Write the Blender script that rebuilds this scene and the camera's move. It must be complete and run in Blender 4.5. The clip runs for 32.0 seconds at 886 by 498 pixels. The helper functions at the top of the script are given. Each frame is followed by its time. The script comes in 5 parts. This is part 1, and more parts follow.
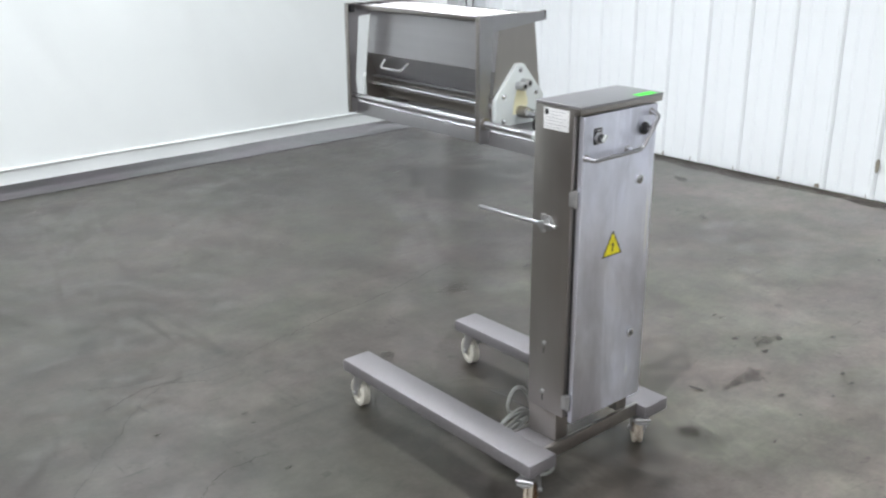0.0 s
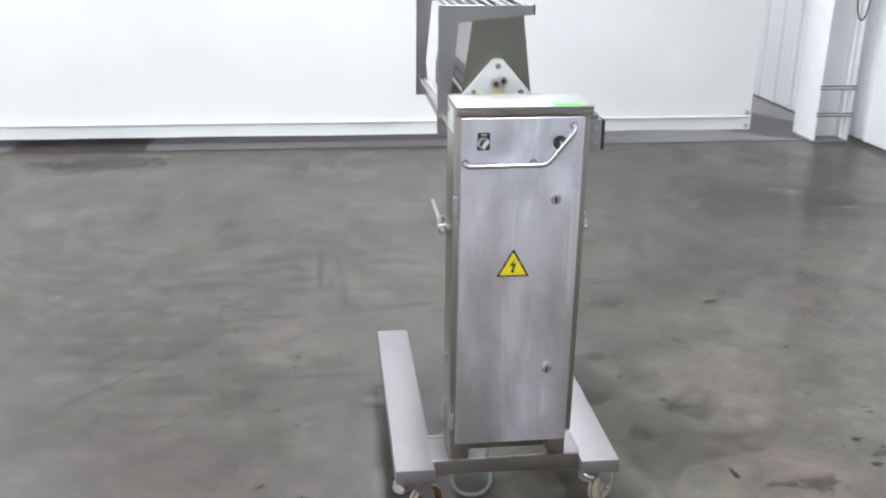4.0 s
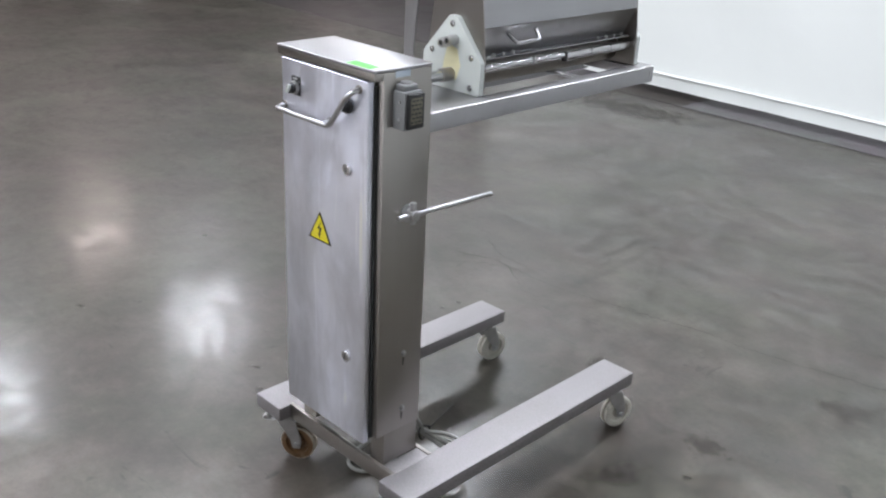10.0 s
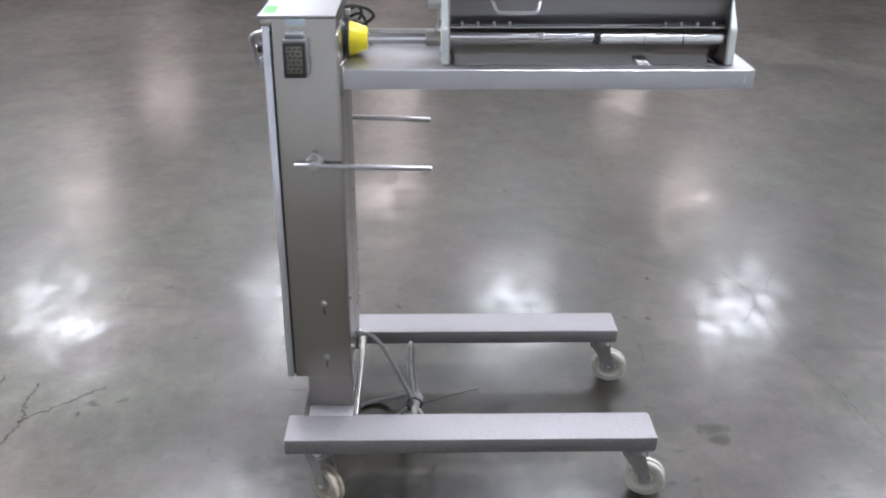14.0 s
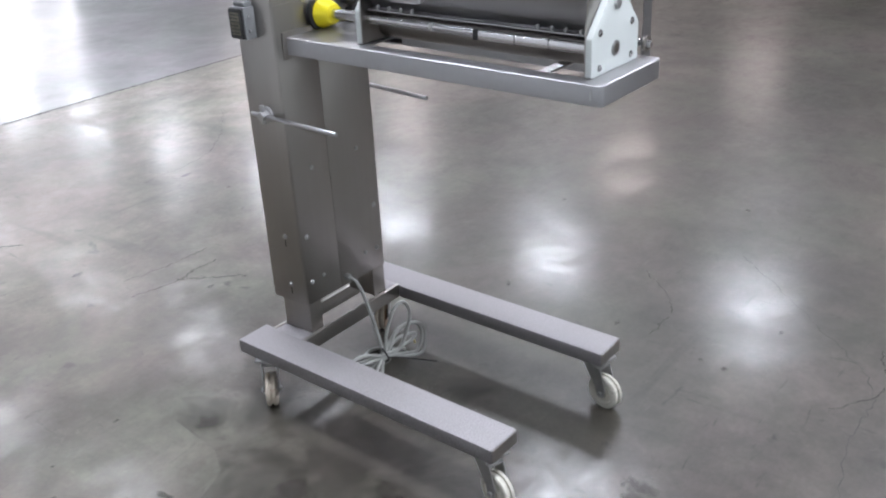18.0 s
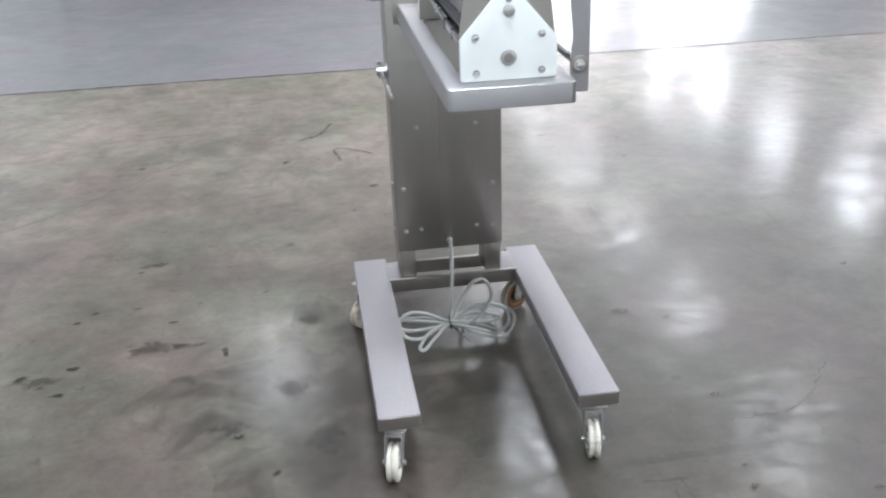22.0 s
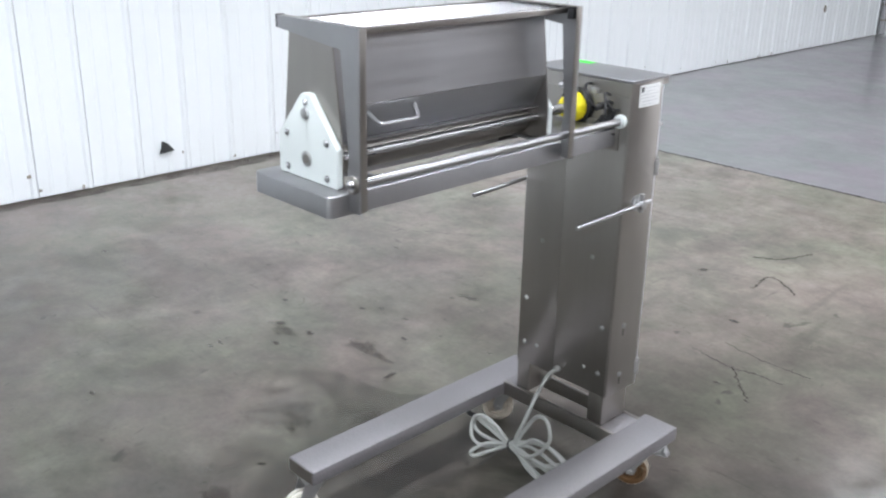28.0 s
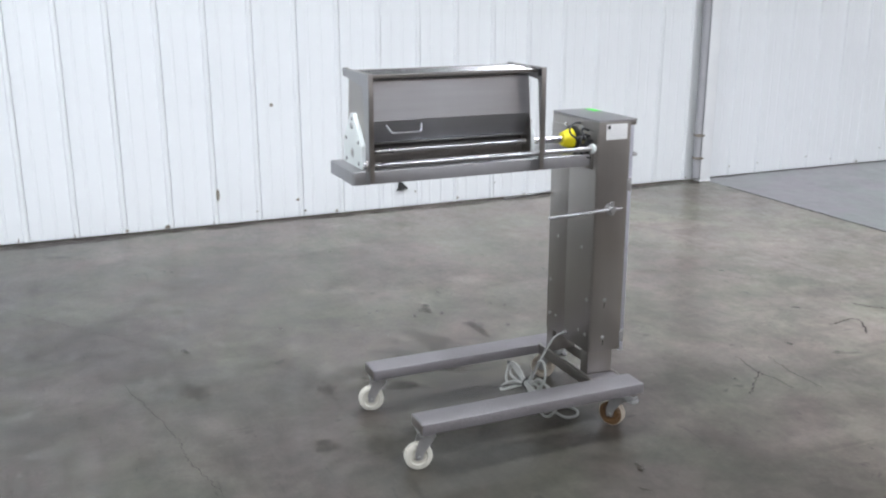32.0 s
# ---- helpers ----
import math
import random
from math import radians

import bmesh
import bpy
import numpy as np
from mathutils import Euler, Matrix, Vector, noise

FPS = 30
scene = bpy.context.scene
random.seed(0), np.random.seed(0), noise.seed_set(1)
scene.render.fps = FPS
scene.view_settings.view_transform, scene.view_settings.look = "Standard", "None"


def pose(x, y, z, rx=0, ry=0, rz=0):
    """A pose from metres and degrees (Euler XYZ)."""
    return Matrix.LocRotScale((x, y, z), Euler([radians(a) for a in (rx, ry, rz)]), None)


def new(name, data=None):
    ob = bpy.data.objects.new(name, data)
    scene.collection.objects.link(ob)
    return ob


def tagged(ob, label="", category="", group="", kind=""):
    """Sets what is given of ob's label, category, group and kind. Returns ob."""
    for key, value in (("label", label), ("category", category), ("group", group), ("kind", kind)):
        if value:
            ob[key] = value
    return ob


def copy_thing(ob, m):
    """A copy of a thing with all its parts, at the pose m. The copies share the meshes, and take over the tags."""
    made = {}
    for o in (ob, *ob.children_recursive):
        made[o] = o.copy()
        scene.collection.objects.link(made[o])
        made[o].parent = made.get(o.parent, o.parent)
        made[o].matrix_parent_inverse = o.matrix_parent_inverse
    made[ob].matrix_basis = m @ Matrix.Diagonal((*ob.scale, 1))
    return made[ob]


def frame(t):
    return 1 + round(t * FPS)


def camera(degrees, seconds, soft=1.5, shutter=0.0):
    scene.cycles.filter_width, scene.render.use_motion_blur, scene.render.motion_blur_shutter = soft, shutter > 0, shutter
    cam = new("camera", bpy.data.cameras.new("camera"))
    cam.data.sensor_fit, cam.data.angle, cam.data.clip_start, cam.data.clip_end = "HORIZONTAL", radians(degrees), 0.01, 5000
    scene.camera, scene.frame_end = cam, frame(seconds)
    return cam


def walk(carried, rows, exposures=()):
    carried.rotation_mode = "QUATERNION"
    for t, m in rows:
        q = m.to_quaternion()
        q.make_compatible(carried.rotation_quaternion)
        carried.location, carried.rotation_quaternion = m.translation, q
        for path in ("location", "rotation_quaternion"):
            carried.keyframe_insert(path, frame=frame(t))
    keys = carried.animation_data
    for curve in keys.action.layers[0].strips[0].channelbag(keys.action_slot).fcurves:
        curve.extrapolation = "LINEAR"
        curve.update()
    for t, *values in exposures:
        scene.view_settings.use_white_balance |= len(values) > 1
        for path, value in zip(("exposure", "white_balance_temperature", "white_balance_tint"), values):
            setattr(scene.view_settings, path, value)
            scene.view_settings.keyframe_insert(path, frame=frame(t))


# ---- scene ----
cam = camera(50.5, 32.0, soft=2.1, shutter=0.45)
METRES, EYE, TILT, LEAN, TURN = 13.0, 1.647, 0.0, 0.0, -40.3
ROWS = [
    (0.0, 0.0, 0.0, 0.0, -0.14, -19.33, 0.4),
    (0.5, 0.0142, 0.0043, -0.0011, 0.95, -19.21, -0.12),
    (1.0, 0.0282, 0.0097, -0.0005, 4.54, -19.24, -0.43),
    (1.5, 0.047, 0.0104, -0.0004, 10.73, -18.89, 0.37),
    (2.0, 0.0623, 0.0121, -0.0005, 14.94, -18.95, -0.14),
    (2.5, 0.0746, 0.0205, -0.0013, 17.53, -19.58, -1.42),
    (3.0, 0.0879, 0.0279, -0.0008, 22.5, -19.76, -1.46),
    (3.5, 0.1066, 0.032, -0.0007, 29.28, -19.06, -1.13),
    (4.0, 0.1183, 0.0394, -0.0013, 33.39, -19.81, -0.72),
    (4.5, 0.1262, 0.0512, -0.0018, 36.54, -20.99, -1.34),
    (6.5, 0.1632, 0.0975, -0.0028, 54.96, -22.61, -1.59),
    (7.0, 0.1734, 0.1116, -0.0028, 60.29, -22.43, -0.31),
    (7.5, 0.1837, 0.1255, -0.0015, 65.46, -21.43, 0.33),
    (8.0, 0.1857, 0.1399, -0.0006, 67.47, -19.18, -1.07),
    (8.5, 0.1904, 0.154, -0.0012, 71.55, -17.93, -1.62),
    (9.0, 0.1983, 0.1695, -0.0016, 79.09, -19.89, -1.79),
    (9.5, 0.197, 0.1833, -0.0024, 82.79, -22.04, -1.79),
    (10.0, 0.1928, 0.1977, -0.0016, 85.82, -23.44, -2.68),
    (10.5, 0.1934, 0.2157, -0.0022, 92.89, -23.32, -1.09),
    (11.0, 0.1929, 0.2329, -0.0019, 99.35, -23.78, -0.55),
    (11.5, 0.1859, 0.2485, -0.0026, 102.24, -23.7, -1.4),
    (12.0, 0.1801, 0.264, -0.0022, 107.62, -22.92, -1.27),
    (12.5, 0.1771, 0.2819, -0.0017, 116.44, -23.19, 0.01),
    (13.0, 0.1677, 0.2938, -0.0027, 119.8, -23.94, -0.94),
    (13.5, 0.1558, 0.3035, -0.0033, 122.53, -25.04, -2.25),
    (14.0, 0.148, 0.3195, -0.0033, 129.04, -25.51, -0.36),
    (14.5, 0.1393, 0.3338, -0.0023, 134.71, -25.43, 0.26),
    (16.5, 0.0891, 0.3734, -0.0032, 152.49, -26.03, 0.61),
    (17.0, 0.0734, 0.3782, -0.0038, 155.45, -26.94, 0.42),
    (17.5, 0.0567, 0.389, -0.0037, 161.95, -26.5, 2.0),
    (18.0, 0.0405, 0.3957, -0.003, 168.7, -25.8, 2.69),
    (18.5, 0.0247, 0.3936, -0.0035, 173.1, -25.85, 1.58),
    (19.0, 0.0081, 0.3954, -0.0038, 178.12, -25.9, 1.68),
    (19.5, -0.011, 0.3994, -0.0031, 186.58, -25.15, 2.54),
    (20.0, -0.026, 0.3954, -0.0043, 192.08, -25.18, 2.34),
    (20.5, -0.04, 0.3931, -0.0039, 196.63, -25.49, 2.03),
    (21.0, -0.0573, 0.3935, -0.0044, 204.53, -24.89, 2.36),
    (21.5, -0.0705, 0.3882, -0.0053, 206.67, -24.96, 1.73),
    (22.0, -0.082, 0.3786, -0.006, 211.59, -25.24, 1.9),
    (22.5, -0.0991, 0.37, -0.0064, 220.13, -25.28, 3.85),
    (23.0, -0.1103, 0.3622, -0.0058, 226.1, -26.18, 4.07),
    (23.5, -0.1153, 0.3497, -0.0058, 230.87, -26.72, 1.99),
    (24.0, -0.1233, 0.338, -0.0051, 235.17, -26.33, 1.66),
    (24.5, -0.1348, 0.3271, -0.0041, 241.71, -25.62, 0.75),
    (25.0, -0.1365, 0.3145, -0.0044, 244.94, -23.48, -0.08),
    (25.5, -0.1364, 0.3033, -0.0029, 247.48, -22.28, 0.53),
    (27.5, -0.1532, 0.2545, -0.0021, 261.18, -20.16, -1.15),
    (28.0, -0.1595, 0.2404, -0.002, 266.54, -20.6, -1.04),
    (28.5, -0.171, 0.2323, -0.0018, 265.02, -19.32, -2.46),
    (29.0, -0.1839, 0.2262, -0.0011, 267.04, -19.01, -1.94),
    (29.5, -0.1954, 0.2131, -0.001, 271.75, -18.45, -0.77),
    (30.0, -0.2084, 0.2025, -0.0005, 276.29, -17.44, 0.09),
    (30.5, -0.222, 0.1942, -0.0003, 278.33, -16.82, 0.71),
    (31.0, -0.2286, 0.1814, 0.0007, 280.36, -17.2, 0.67),
    (31.5, -0.2335, 0.1676, 0.0011, 285.67, -16.97, 0.27),
    (32.0, -0.244, 0.1567, 0.0017, 287.11, -15.71, 0.06),
]
walk(cam, [(t, pose(0, 0, EYE, TILT, LEAN, TURN) @ pose(METRES * x, METRES * y, METRES * z, 90 + pitch, roll, yaw)) for t, x, y, z, yaw, pitch, roll in ROWS],
     [(0, -0.12, 6500, 7), (2, -0.12, 6500, 7), (4, 0.0, 6500, 9), (7, -0.18, 6450, 9), (9, -0.25, 6450, 9), (12, -0.02, 6350, 10), (14, -0.05, 6250, 11), (17, -0.16, 6250, 11),
      (20, -0.27, 6250, 11), (22, 0.08, 6300, 9), (23.5, 0.12, 6350, 8), (25.5, 0.18, 6350, 8), (28, 0.0, 6300, 8), (30, -0.12, 6300, 8), (32, -0.24, 6350, 9)])

# ---- light ----
LAMP = 70.0         # strength of the ceiling lamps' diffusers
world = bpy.data.worlds.new("hall_air")
scene.world = world
world.use_nodes = True
world.node_tree.nodes["Background"].inputs[0].default_value = (0.6, 0.66, 0.7, 1)
world.node_tree.nodes["Background"].inputs[1].default_value = 0.02


# ---- materials ----
def material(name, color, rough=0.5, metal=0.0, spec=0.5):
    m = bpy.data.materials.new(name)
    m.use_nodes = True
    b = m.node_tree.nodes["Principled BSDF"]
    b.inputs["Base Color"].default_value = (*color, 1)
    b.inputs["Roughness"].default_value = rough
    b.inputs["Metallic"].default_value = metal
    b.inputs["Specular IOR Level"].default_value = spec
    return m


class Nodes:
    """Short access to a material's node tree."""

    def __init__(self, m):
        self.t = m.node_tree
        self.out = self.t.nodes["Principled BSDF"]
        self.pos = self.t.nodes.new("ShaderNodeNewGeometry").outputs["Position"]
        self.obj = self.t.nodes.new("ShaderNodeTexCoord").outputs["Object"]

    def link(self, a, b):
        self.t.links.new(a, b)

    def stretch(self, vec, scale):
        n = self.t.nodes.new("ShaderNodeMapping")
        n.inputs["Scale"].default_value = scale
        self.link(vec, n.inputs["Vector"])
        return n.outputs[0]

    def noise(self, vec, scale, detail=4.0, rough=0.55, warp=0.0):
        n = self.t.nodes.new("ShaderNodeTexNoise")
        n.inputs["Scale"].default_value = scale
        n.inputs["Detail"].default_value = detail
        n.inputs["Roughness"].default_value = rough
        n.inputs["Distortion"].default_value = warp
        self.link(vec, n.inputs["Vector"])
        return n.outputs["Fac"]

    def ramp(self, fac, *stops):
        n = self.t.nodes.new("ShaderNodeValToRGB")
        e = n.color_ramp.elements
        while len(e) < len(stops):
            e.new(0.5)
        for el, (p, c) in zip(e, stops):
            el.position = p
            el.color = (*c, 1) if isinstance(c, tuple) else (c, c, c, 1)
        self.link(fac, n.inputs[0])
        return n.outputs[0]

    def mix(self, fac, a, b, mode="MIX"):
        n = self.t.nodes.new("ShaderNodeMix")
        n.data_type, n.blend_type = "RGBA", mode
        for sock, v in ((n.inputs[0], fac), (n.inputs[6], a), (n.inputs[7], b)):
            if isinstance(v, (int, float)):
                sock.default_value = v if sock == n.inputs[0] else (v, v, v, 1)
            elif isinstance(v, tuple):
                sock.default_value = (*v, 1)
            else:
                self.link(v, sock)
        return n.outputs[2]

    def bump(self, height, strength=0.2, dist=0.002):
        n = self.t.nodes.new("ShaderNodeBump")
        n.inputs["Strength"].default_value = strength
        n.inputs["Distance"].default_value = dist
        self.link(height, n.inputs["Height"])
        self.link(n.outputs[0], self.out.inputs["Normal"])


def concrete(name, light, dark, stain, r0, r1, seed=0.0, wear=1.0, shade_dir=None, shade_off=0.4, shade_stops=()):
    """Sealed concrete: a dull body under a thin, patchy, scratched sealer coat."""
    m = material(name, light, 0.4)
    n = Nodes(m)
    shift = n.t.nodes.new("ShaderNodeVectorMath")
    shift.inputs[1].default_value = (seed, seed * 0.7, seed)
    n.link(n.pos, shift.inputs[0])
    p = shift.outputs[0]
    cloud = n.ramp(n.noise(p, 0.7, 3, 0.5, 0.5), (0.32, dark), (0.68, light))
    tint = n.ramp(n.noise(p, 1.6, 5, 0.65, 0.4), (0.38, (0.955, 1.0, 0.93)), (0.62, (1.085, 0.97, 1.02)))
    c = n.mix(1.0, cloud, tint, "MULTIPLY")
    smear = n.ramp(n.noise(n.stretch(p, (1.15, 1.0, 1)), 1.9, 6, 0.66, 0.3), (0.46, 0.0), (0.74, 0.6 * wear))
    c = n.mix(smear, c, stain)
    mottle = n.ramp(n.noise(p, 7.0, 6, 0.7, 0.2), (0.3, 1 - 0.24 * wear), (0.7, 1 + 0.24 * wear))
    c = n.mix(1.0, c, mottle, "MULTIPLY")
    patch = n.ramp(n.noise(p, 2.7, 6, 0.7, 0.4), (0.38, 1 - 0.14 * wear), (0.6, 1 + 0.14 * wear))
    c = n.mix(1.0, c, patch, "MULTIPLY")
    grit = n.ramp(n.noise(p, 60.0, 3, 0.65), (0.3, 1 - 0.08 * wear), (0.7, 1 + 0.07 * wear))
    c = n.mix(1.0, c, grit, "MULTIPLY")
    spot = n.ramp(n.noise(p, 6.5, 3, 0.55, 0.8), (0.69, 1.0), (0.75, 1 - 0.5 * wear))
    c = n.mix(1.0, c, spot, "MULTIPLY")
    fleck = n.ramp(n.noise(n.stretch(p, (1.0, 1.6, 1)), 9.0, 5, 0.7, 1.0), (0.64, 0.0), (0.73, 0.22 * wear))
    c = n.mix(fleck, c, tuple(v * 1.8 for v in light))
    scar = n.ramp(n.noise(n.stretch(p, (1.0, 11, 1)), 1.0, 3, 0.55, 0.4), (0.6, 0.0), (0.72, 1.0))
    scar2 = n.ramp(n.noise(n.stretch(p, (10, 1.2, 1)), 1.0, 3, 0.55, 0.6), (0.6, 0.0), (0.72, 1.0))
    marks = n.mix(1.0, scar, scar2, "LIGHTEN")
    zone = n.ramp(n.noise(p, 0.9, 2, 0.5), (0.46, 0.0), (0.6, 0.9 * wear))
    marks = n.mix(1.0, marks, zone, "MULTIPLY")
    c = n.mix(marks, c, n.mix(1.0, c, 0.68, "MULTIPLY"))
    dash = n.ramp(n.noise(n.stretch(p, (5.0, 22, 1)), 1.0, 3, 0.6, 1.4), (0.66, 1.0), (0.74, 1 - 0.4 * wear))
    dash2 = n.ramp(n.noise(n.stretch(p, (17, 6.0, 1)), 1.0, 3, 0.6, 1.4), (0.67, 1.0), (0.74, 1 - 0.35 * wear))
    c = n.mix(1.0, n.mix(1.0, c, dash, "MULTIPLY"), dash2, "MULTIPLY")
    if shade_dir:         # fall of light put into the colour, paler one way across the slab
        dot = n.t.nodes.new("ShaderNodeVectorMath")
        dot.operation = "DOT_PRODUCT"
        dot.inputs[1].default_value = shade_dir
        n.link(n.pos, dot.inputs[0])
        shade_pos = n.t.nodes.new("ShaderNodeMath")
        shade_pos.inputs[1].default_value = shade_off
        n.link(dot.outputs["Value"], shade_pos.inputs[0])
        shade = n.ramp(n.mix(0.3, shade_pos.outputs[0], n.noise(p, 0.9, 5, 0.65, 0.3)), *shade_stops)
        c = n.mix(1.0, c, shade, "MULTIPLY")
    n.link(c, n.out.inputs["Base Color"])
    n.link(n.ramp(n.noise(p, 2.4, 5, 0.6, 0.6), (0.3, r0 + 0.2), (0.7, r1 + 0.22)), n.out.inputs["Roughness"])
    n.out.inputs["Specular IOR Level"].default_value = 0.26
    coat = n.ramp(n.noise(p, 3.4, 5, 0.62, 0.6), (0.34, 0.46 - 0.12 * wear), (0.6, 0.56 + 0.26 * wear))
    fine = n.ramp(n.noise(n.stretch(p, (1.6, 14, 1)), 3.0, 4, 0.65, 0.9), (0.5, 1.0), (0.68, 1 - 0.5 * wear))
    fine2 = n.ramp(n.noise(n.stretch(p, (13, 1.5, 1)), 2.6, 4, 0.65, 0.9), (0.52, 1.0), (0.7, 1 - 0.4 * wear))
    coat = n.mix(1.0, n.mix(1.0, coat, fine, "MULTIPLY"), fine2, "MULTIPLY")
    craze = n.ramp(n.noise(p, 2.6, 4, 0.6, 1.6), (0.482, 1.0), (0.5, 1 - 0.85 * wear), (0.518, 1.0))
    craze2 = n.ramp(n.noise(n.stretch(p, (1.0, 2.4, 1)), 4.4, 3, 0.6, 0.8), (0.488, 1.0), (0.5, 1 - 0.55 * wear), (0.512, 1.0))
    coat = n.mix(1.0, n.mix(1.0, coat, craze, "MULTIPLY"), craze2, "MULTIPLY")
    chip = n.ramp(n.noise(n.stretch(p, (1.0, 1.7, 1)), 7.5, 7, 0.74, 0.5), (0.47, 1.0), (0.54, 1 - 0.52 * wear))
    coat = n.mix(1.0, coat, chip, "MULTIPLY")
    pit = n.ramp(n.noise(p, 22.0, 4, 0.7, 0.8), (0.52, 1.0), (0.58, 1 - 0.6 * wear))
    n.link(n.mix(1.0, n.mix(marks, coat, 0.12), pit, "MULTIPLY"), n.out.inputs["Coat Weight"])
    n.link(n.ramp(n.noise(p, 2.9, 4, 0.6, 0.6), (0.3, r0), (0.7, r1)), n.out.inputs["Coat Roughness"])
    n.bump(n.mix(0.5, n.noise(p, 13.0, 4, 0.6, 0.2), n.noise(p, 4.5, 2, 0.5)), 0.13 * wear, 0.006)
    n.link(n.out.inputs["Normal"].links[0].from_socket, n.out.inputs["Coat Normal"])
    return m


def steel(name, base, r0, r1, grain=(1, 1, 60), blotch=0.1, smear=0.0, sparkle=0.0, tint=(1, 1, 1)):
    m = material(name, (base, base, base * 1.0), (r0 + r1) / 2, 1.0)
    n = Nodes(m)
    fine = n.noise(n.stretch(n.obj, grain), 5, 2, 0.5)
    wide = n.noise(n.obj, 4, 3, 0.5, 0.4)
    c = n.ramp(wide, (0.3, (base * (1 - blotch), base * (1 - blotch) * 0.99, base * (1 - blotch))), (0.7, (base, base, base * 1.025)))
    c = n.mix(1.0, c, n.ramp(fine, (0.3, 1 - blotch * 0.3), (0.7, 1.02)), "MULTIPLY")
    c = n.mix(1.0, c, tint, "MULTIPLY")
    if smear:            # wiped hand marks and dried drips
        rub = n.noise(n.stretch(n.obj, (9, 9, 3.5)), 1.0, 5, 0.6, 0.3)
        c = n.mix(1.0, c, n.ramp(rub, (0.38, 1 - smear), (0.6, 1.05)), "MULTIPLY")
        drip = n.noise(n.stretch(n.obj, (26, 26, 1.6)), 1.0, 3, 0.55, 0.5)
        c = n.mix(1.0, c, n.ramp(drip, (0.6, 1.0), (0.7, 1 + smear * 1.2)), "MULTIPLY")
    if sparkle:          # bead-blasted grain
        c = n.mix(1.0, c, n.ramp(n.noise(n.obj, 260, 2, 0.6), (0.35, 1 - sparkle), (0.65, 1 + sparkle)), "MULTIPLY")
    n.link(c, n.out.inputs["Base Color"])
    r = n.ramp(n.mix(0.6, fine, wide), (0.3, r0), (0.7, r1))
    if smear:
        wipe = n.noise(n.stretch(n.obj, (7, 7, 2.2)), 1.3, 2, 0.5, 0.2)
        r = n.mix(1.0, r, n.ramp(wipe, (0.35, 0.85), (0.65, 1.25)), "MULTIPLY")
    n.link(r, n.out.inputs["Roughness"])
    return m


def speckled(name, color, rough, var=0.12, scale=18.0, metal=0.0, dirt=None, bump=0.05):
    m = material(name, color, rough, metal)
    n = Nodes(m)
    lo = tuple(c * (1 - var) for c in color)
    c = n.ramp(n.noise(n.obj, scale, 5, 0.6, 0.4), (0.3, lo), (0.7, color))
    if dirt:
        c = n.mix(n.ramp(n.noise(n.obj, scale * 0.6, 6, 0.7, 1.2), (0.56, 0.0), (0.72, 0.85)), c, dirt)
    n.link(c, n.out.inputs["Base Color"])
    if bump > 0.03:
        n.bump(n.noise(n.obj, scale * 3, 2), bump, 0.001)
    return m


# Gradient stops hold the fall of light and a paler south-joint strip.
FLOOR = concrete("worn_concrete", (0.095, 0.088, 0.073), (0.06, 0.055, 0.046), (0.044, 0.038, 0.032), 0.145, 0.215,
                 shade_dir=(0.1, -0.142, 0), shade_off=0.3, shade_stops=((0.08, 0.6), (0.28, 0.79), (0.55, 2.3), (0.7, 3.0)))
# West end darkened in the colour, where less light falls.
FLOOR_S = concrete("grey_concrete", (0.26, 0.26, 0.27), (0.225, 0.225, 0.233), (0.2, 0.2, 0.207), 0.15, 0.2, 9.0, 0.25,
                   shade_dir=(0.12, 0, 0), shade_stops=((0.36, 0.36), (0.54, 1.08)))
CONCRETE_YARD = concrete("yard_concrete", (0.3, 0.29, 0.27), (0.25, 0.24, 0.22), (0.2, 0.19, 0.18), 0.4, 0.5, 3.0, 0.4)
FLOOR_N = concrete("curtain_side_concrete", (0.135, 0.13, 0.137), (0.115, 0.111, 0.117), (0.09, 0.085, 0.088), 0.2, 0.262, 4.0, 0.3)
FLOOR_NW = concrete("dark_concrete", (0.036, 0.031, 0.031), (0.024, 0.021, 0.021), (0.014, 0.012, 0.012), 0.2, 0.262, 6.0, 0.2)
# Base lowered and warmed in the colour for the dark floor it reflects.
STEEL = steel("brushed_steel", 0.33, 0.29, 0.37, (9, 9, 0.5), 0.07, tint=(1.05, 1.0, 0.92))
STEEL_H = steel("brushed_steel_lengthwise", 0.4, 0.28, 0.38, (10, 0.6, 10), 0.1)
STEEL_BLAST = steel("satin_steel", 0.39, 0.38, 0.48, (9, 9, 9), 0.1)
STEEL_LEG = steel("blasted_steel", 0.31, 0.58, 0.68, (9, 9, 9), 0.1, 0.0, 0.12, tint=(1.03, 0.985, 1.0))
# Door base raised and cooled in the colour for the light on its front.
STEEL_DOOR_LIT = steel("smudged_lit_steel", 0.88, 0.28, 0.5, (5, 5, 1.5), 0.08, 0.18, tint=(0.95, 0.975, 1.06))
CHROME = steel("polished_steel", 0.62, 0.2, 0.26, (4, 4, 4), 0.1)
ROD = steel("drawn_steel", 0.5, 0.25, 0.36, (30, 2, 30), 0.15)
ZINC = speckled("zinc_plate", (0.5, 0.5, 0.5), 0.38, 0.2, 30, 0.9)
POLY = speckled("white_plastic", (0.6, 0.635, 0.62), 0.42, 0.04, 9, bump=0.02)
POLY_OLD = speckled("yellowed_plastic", (0.78, 0.74, 0.5), 0.45, 0.08, 12)
TREAD = speckled("worn_cream_tread", (0.5, 0.44, 0.36), 0.55, 0.3, 30, dirt=(0.16, 0.12, 0.09))
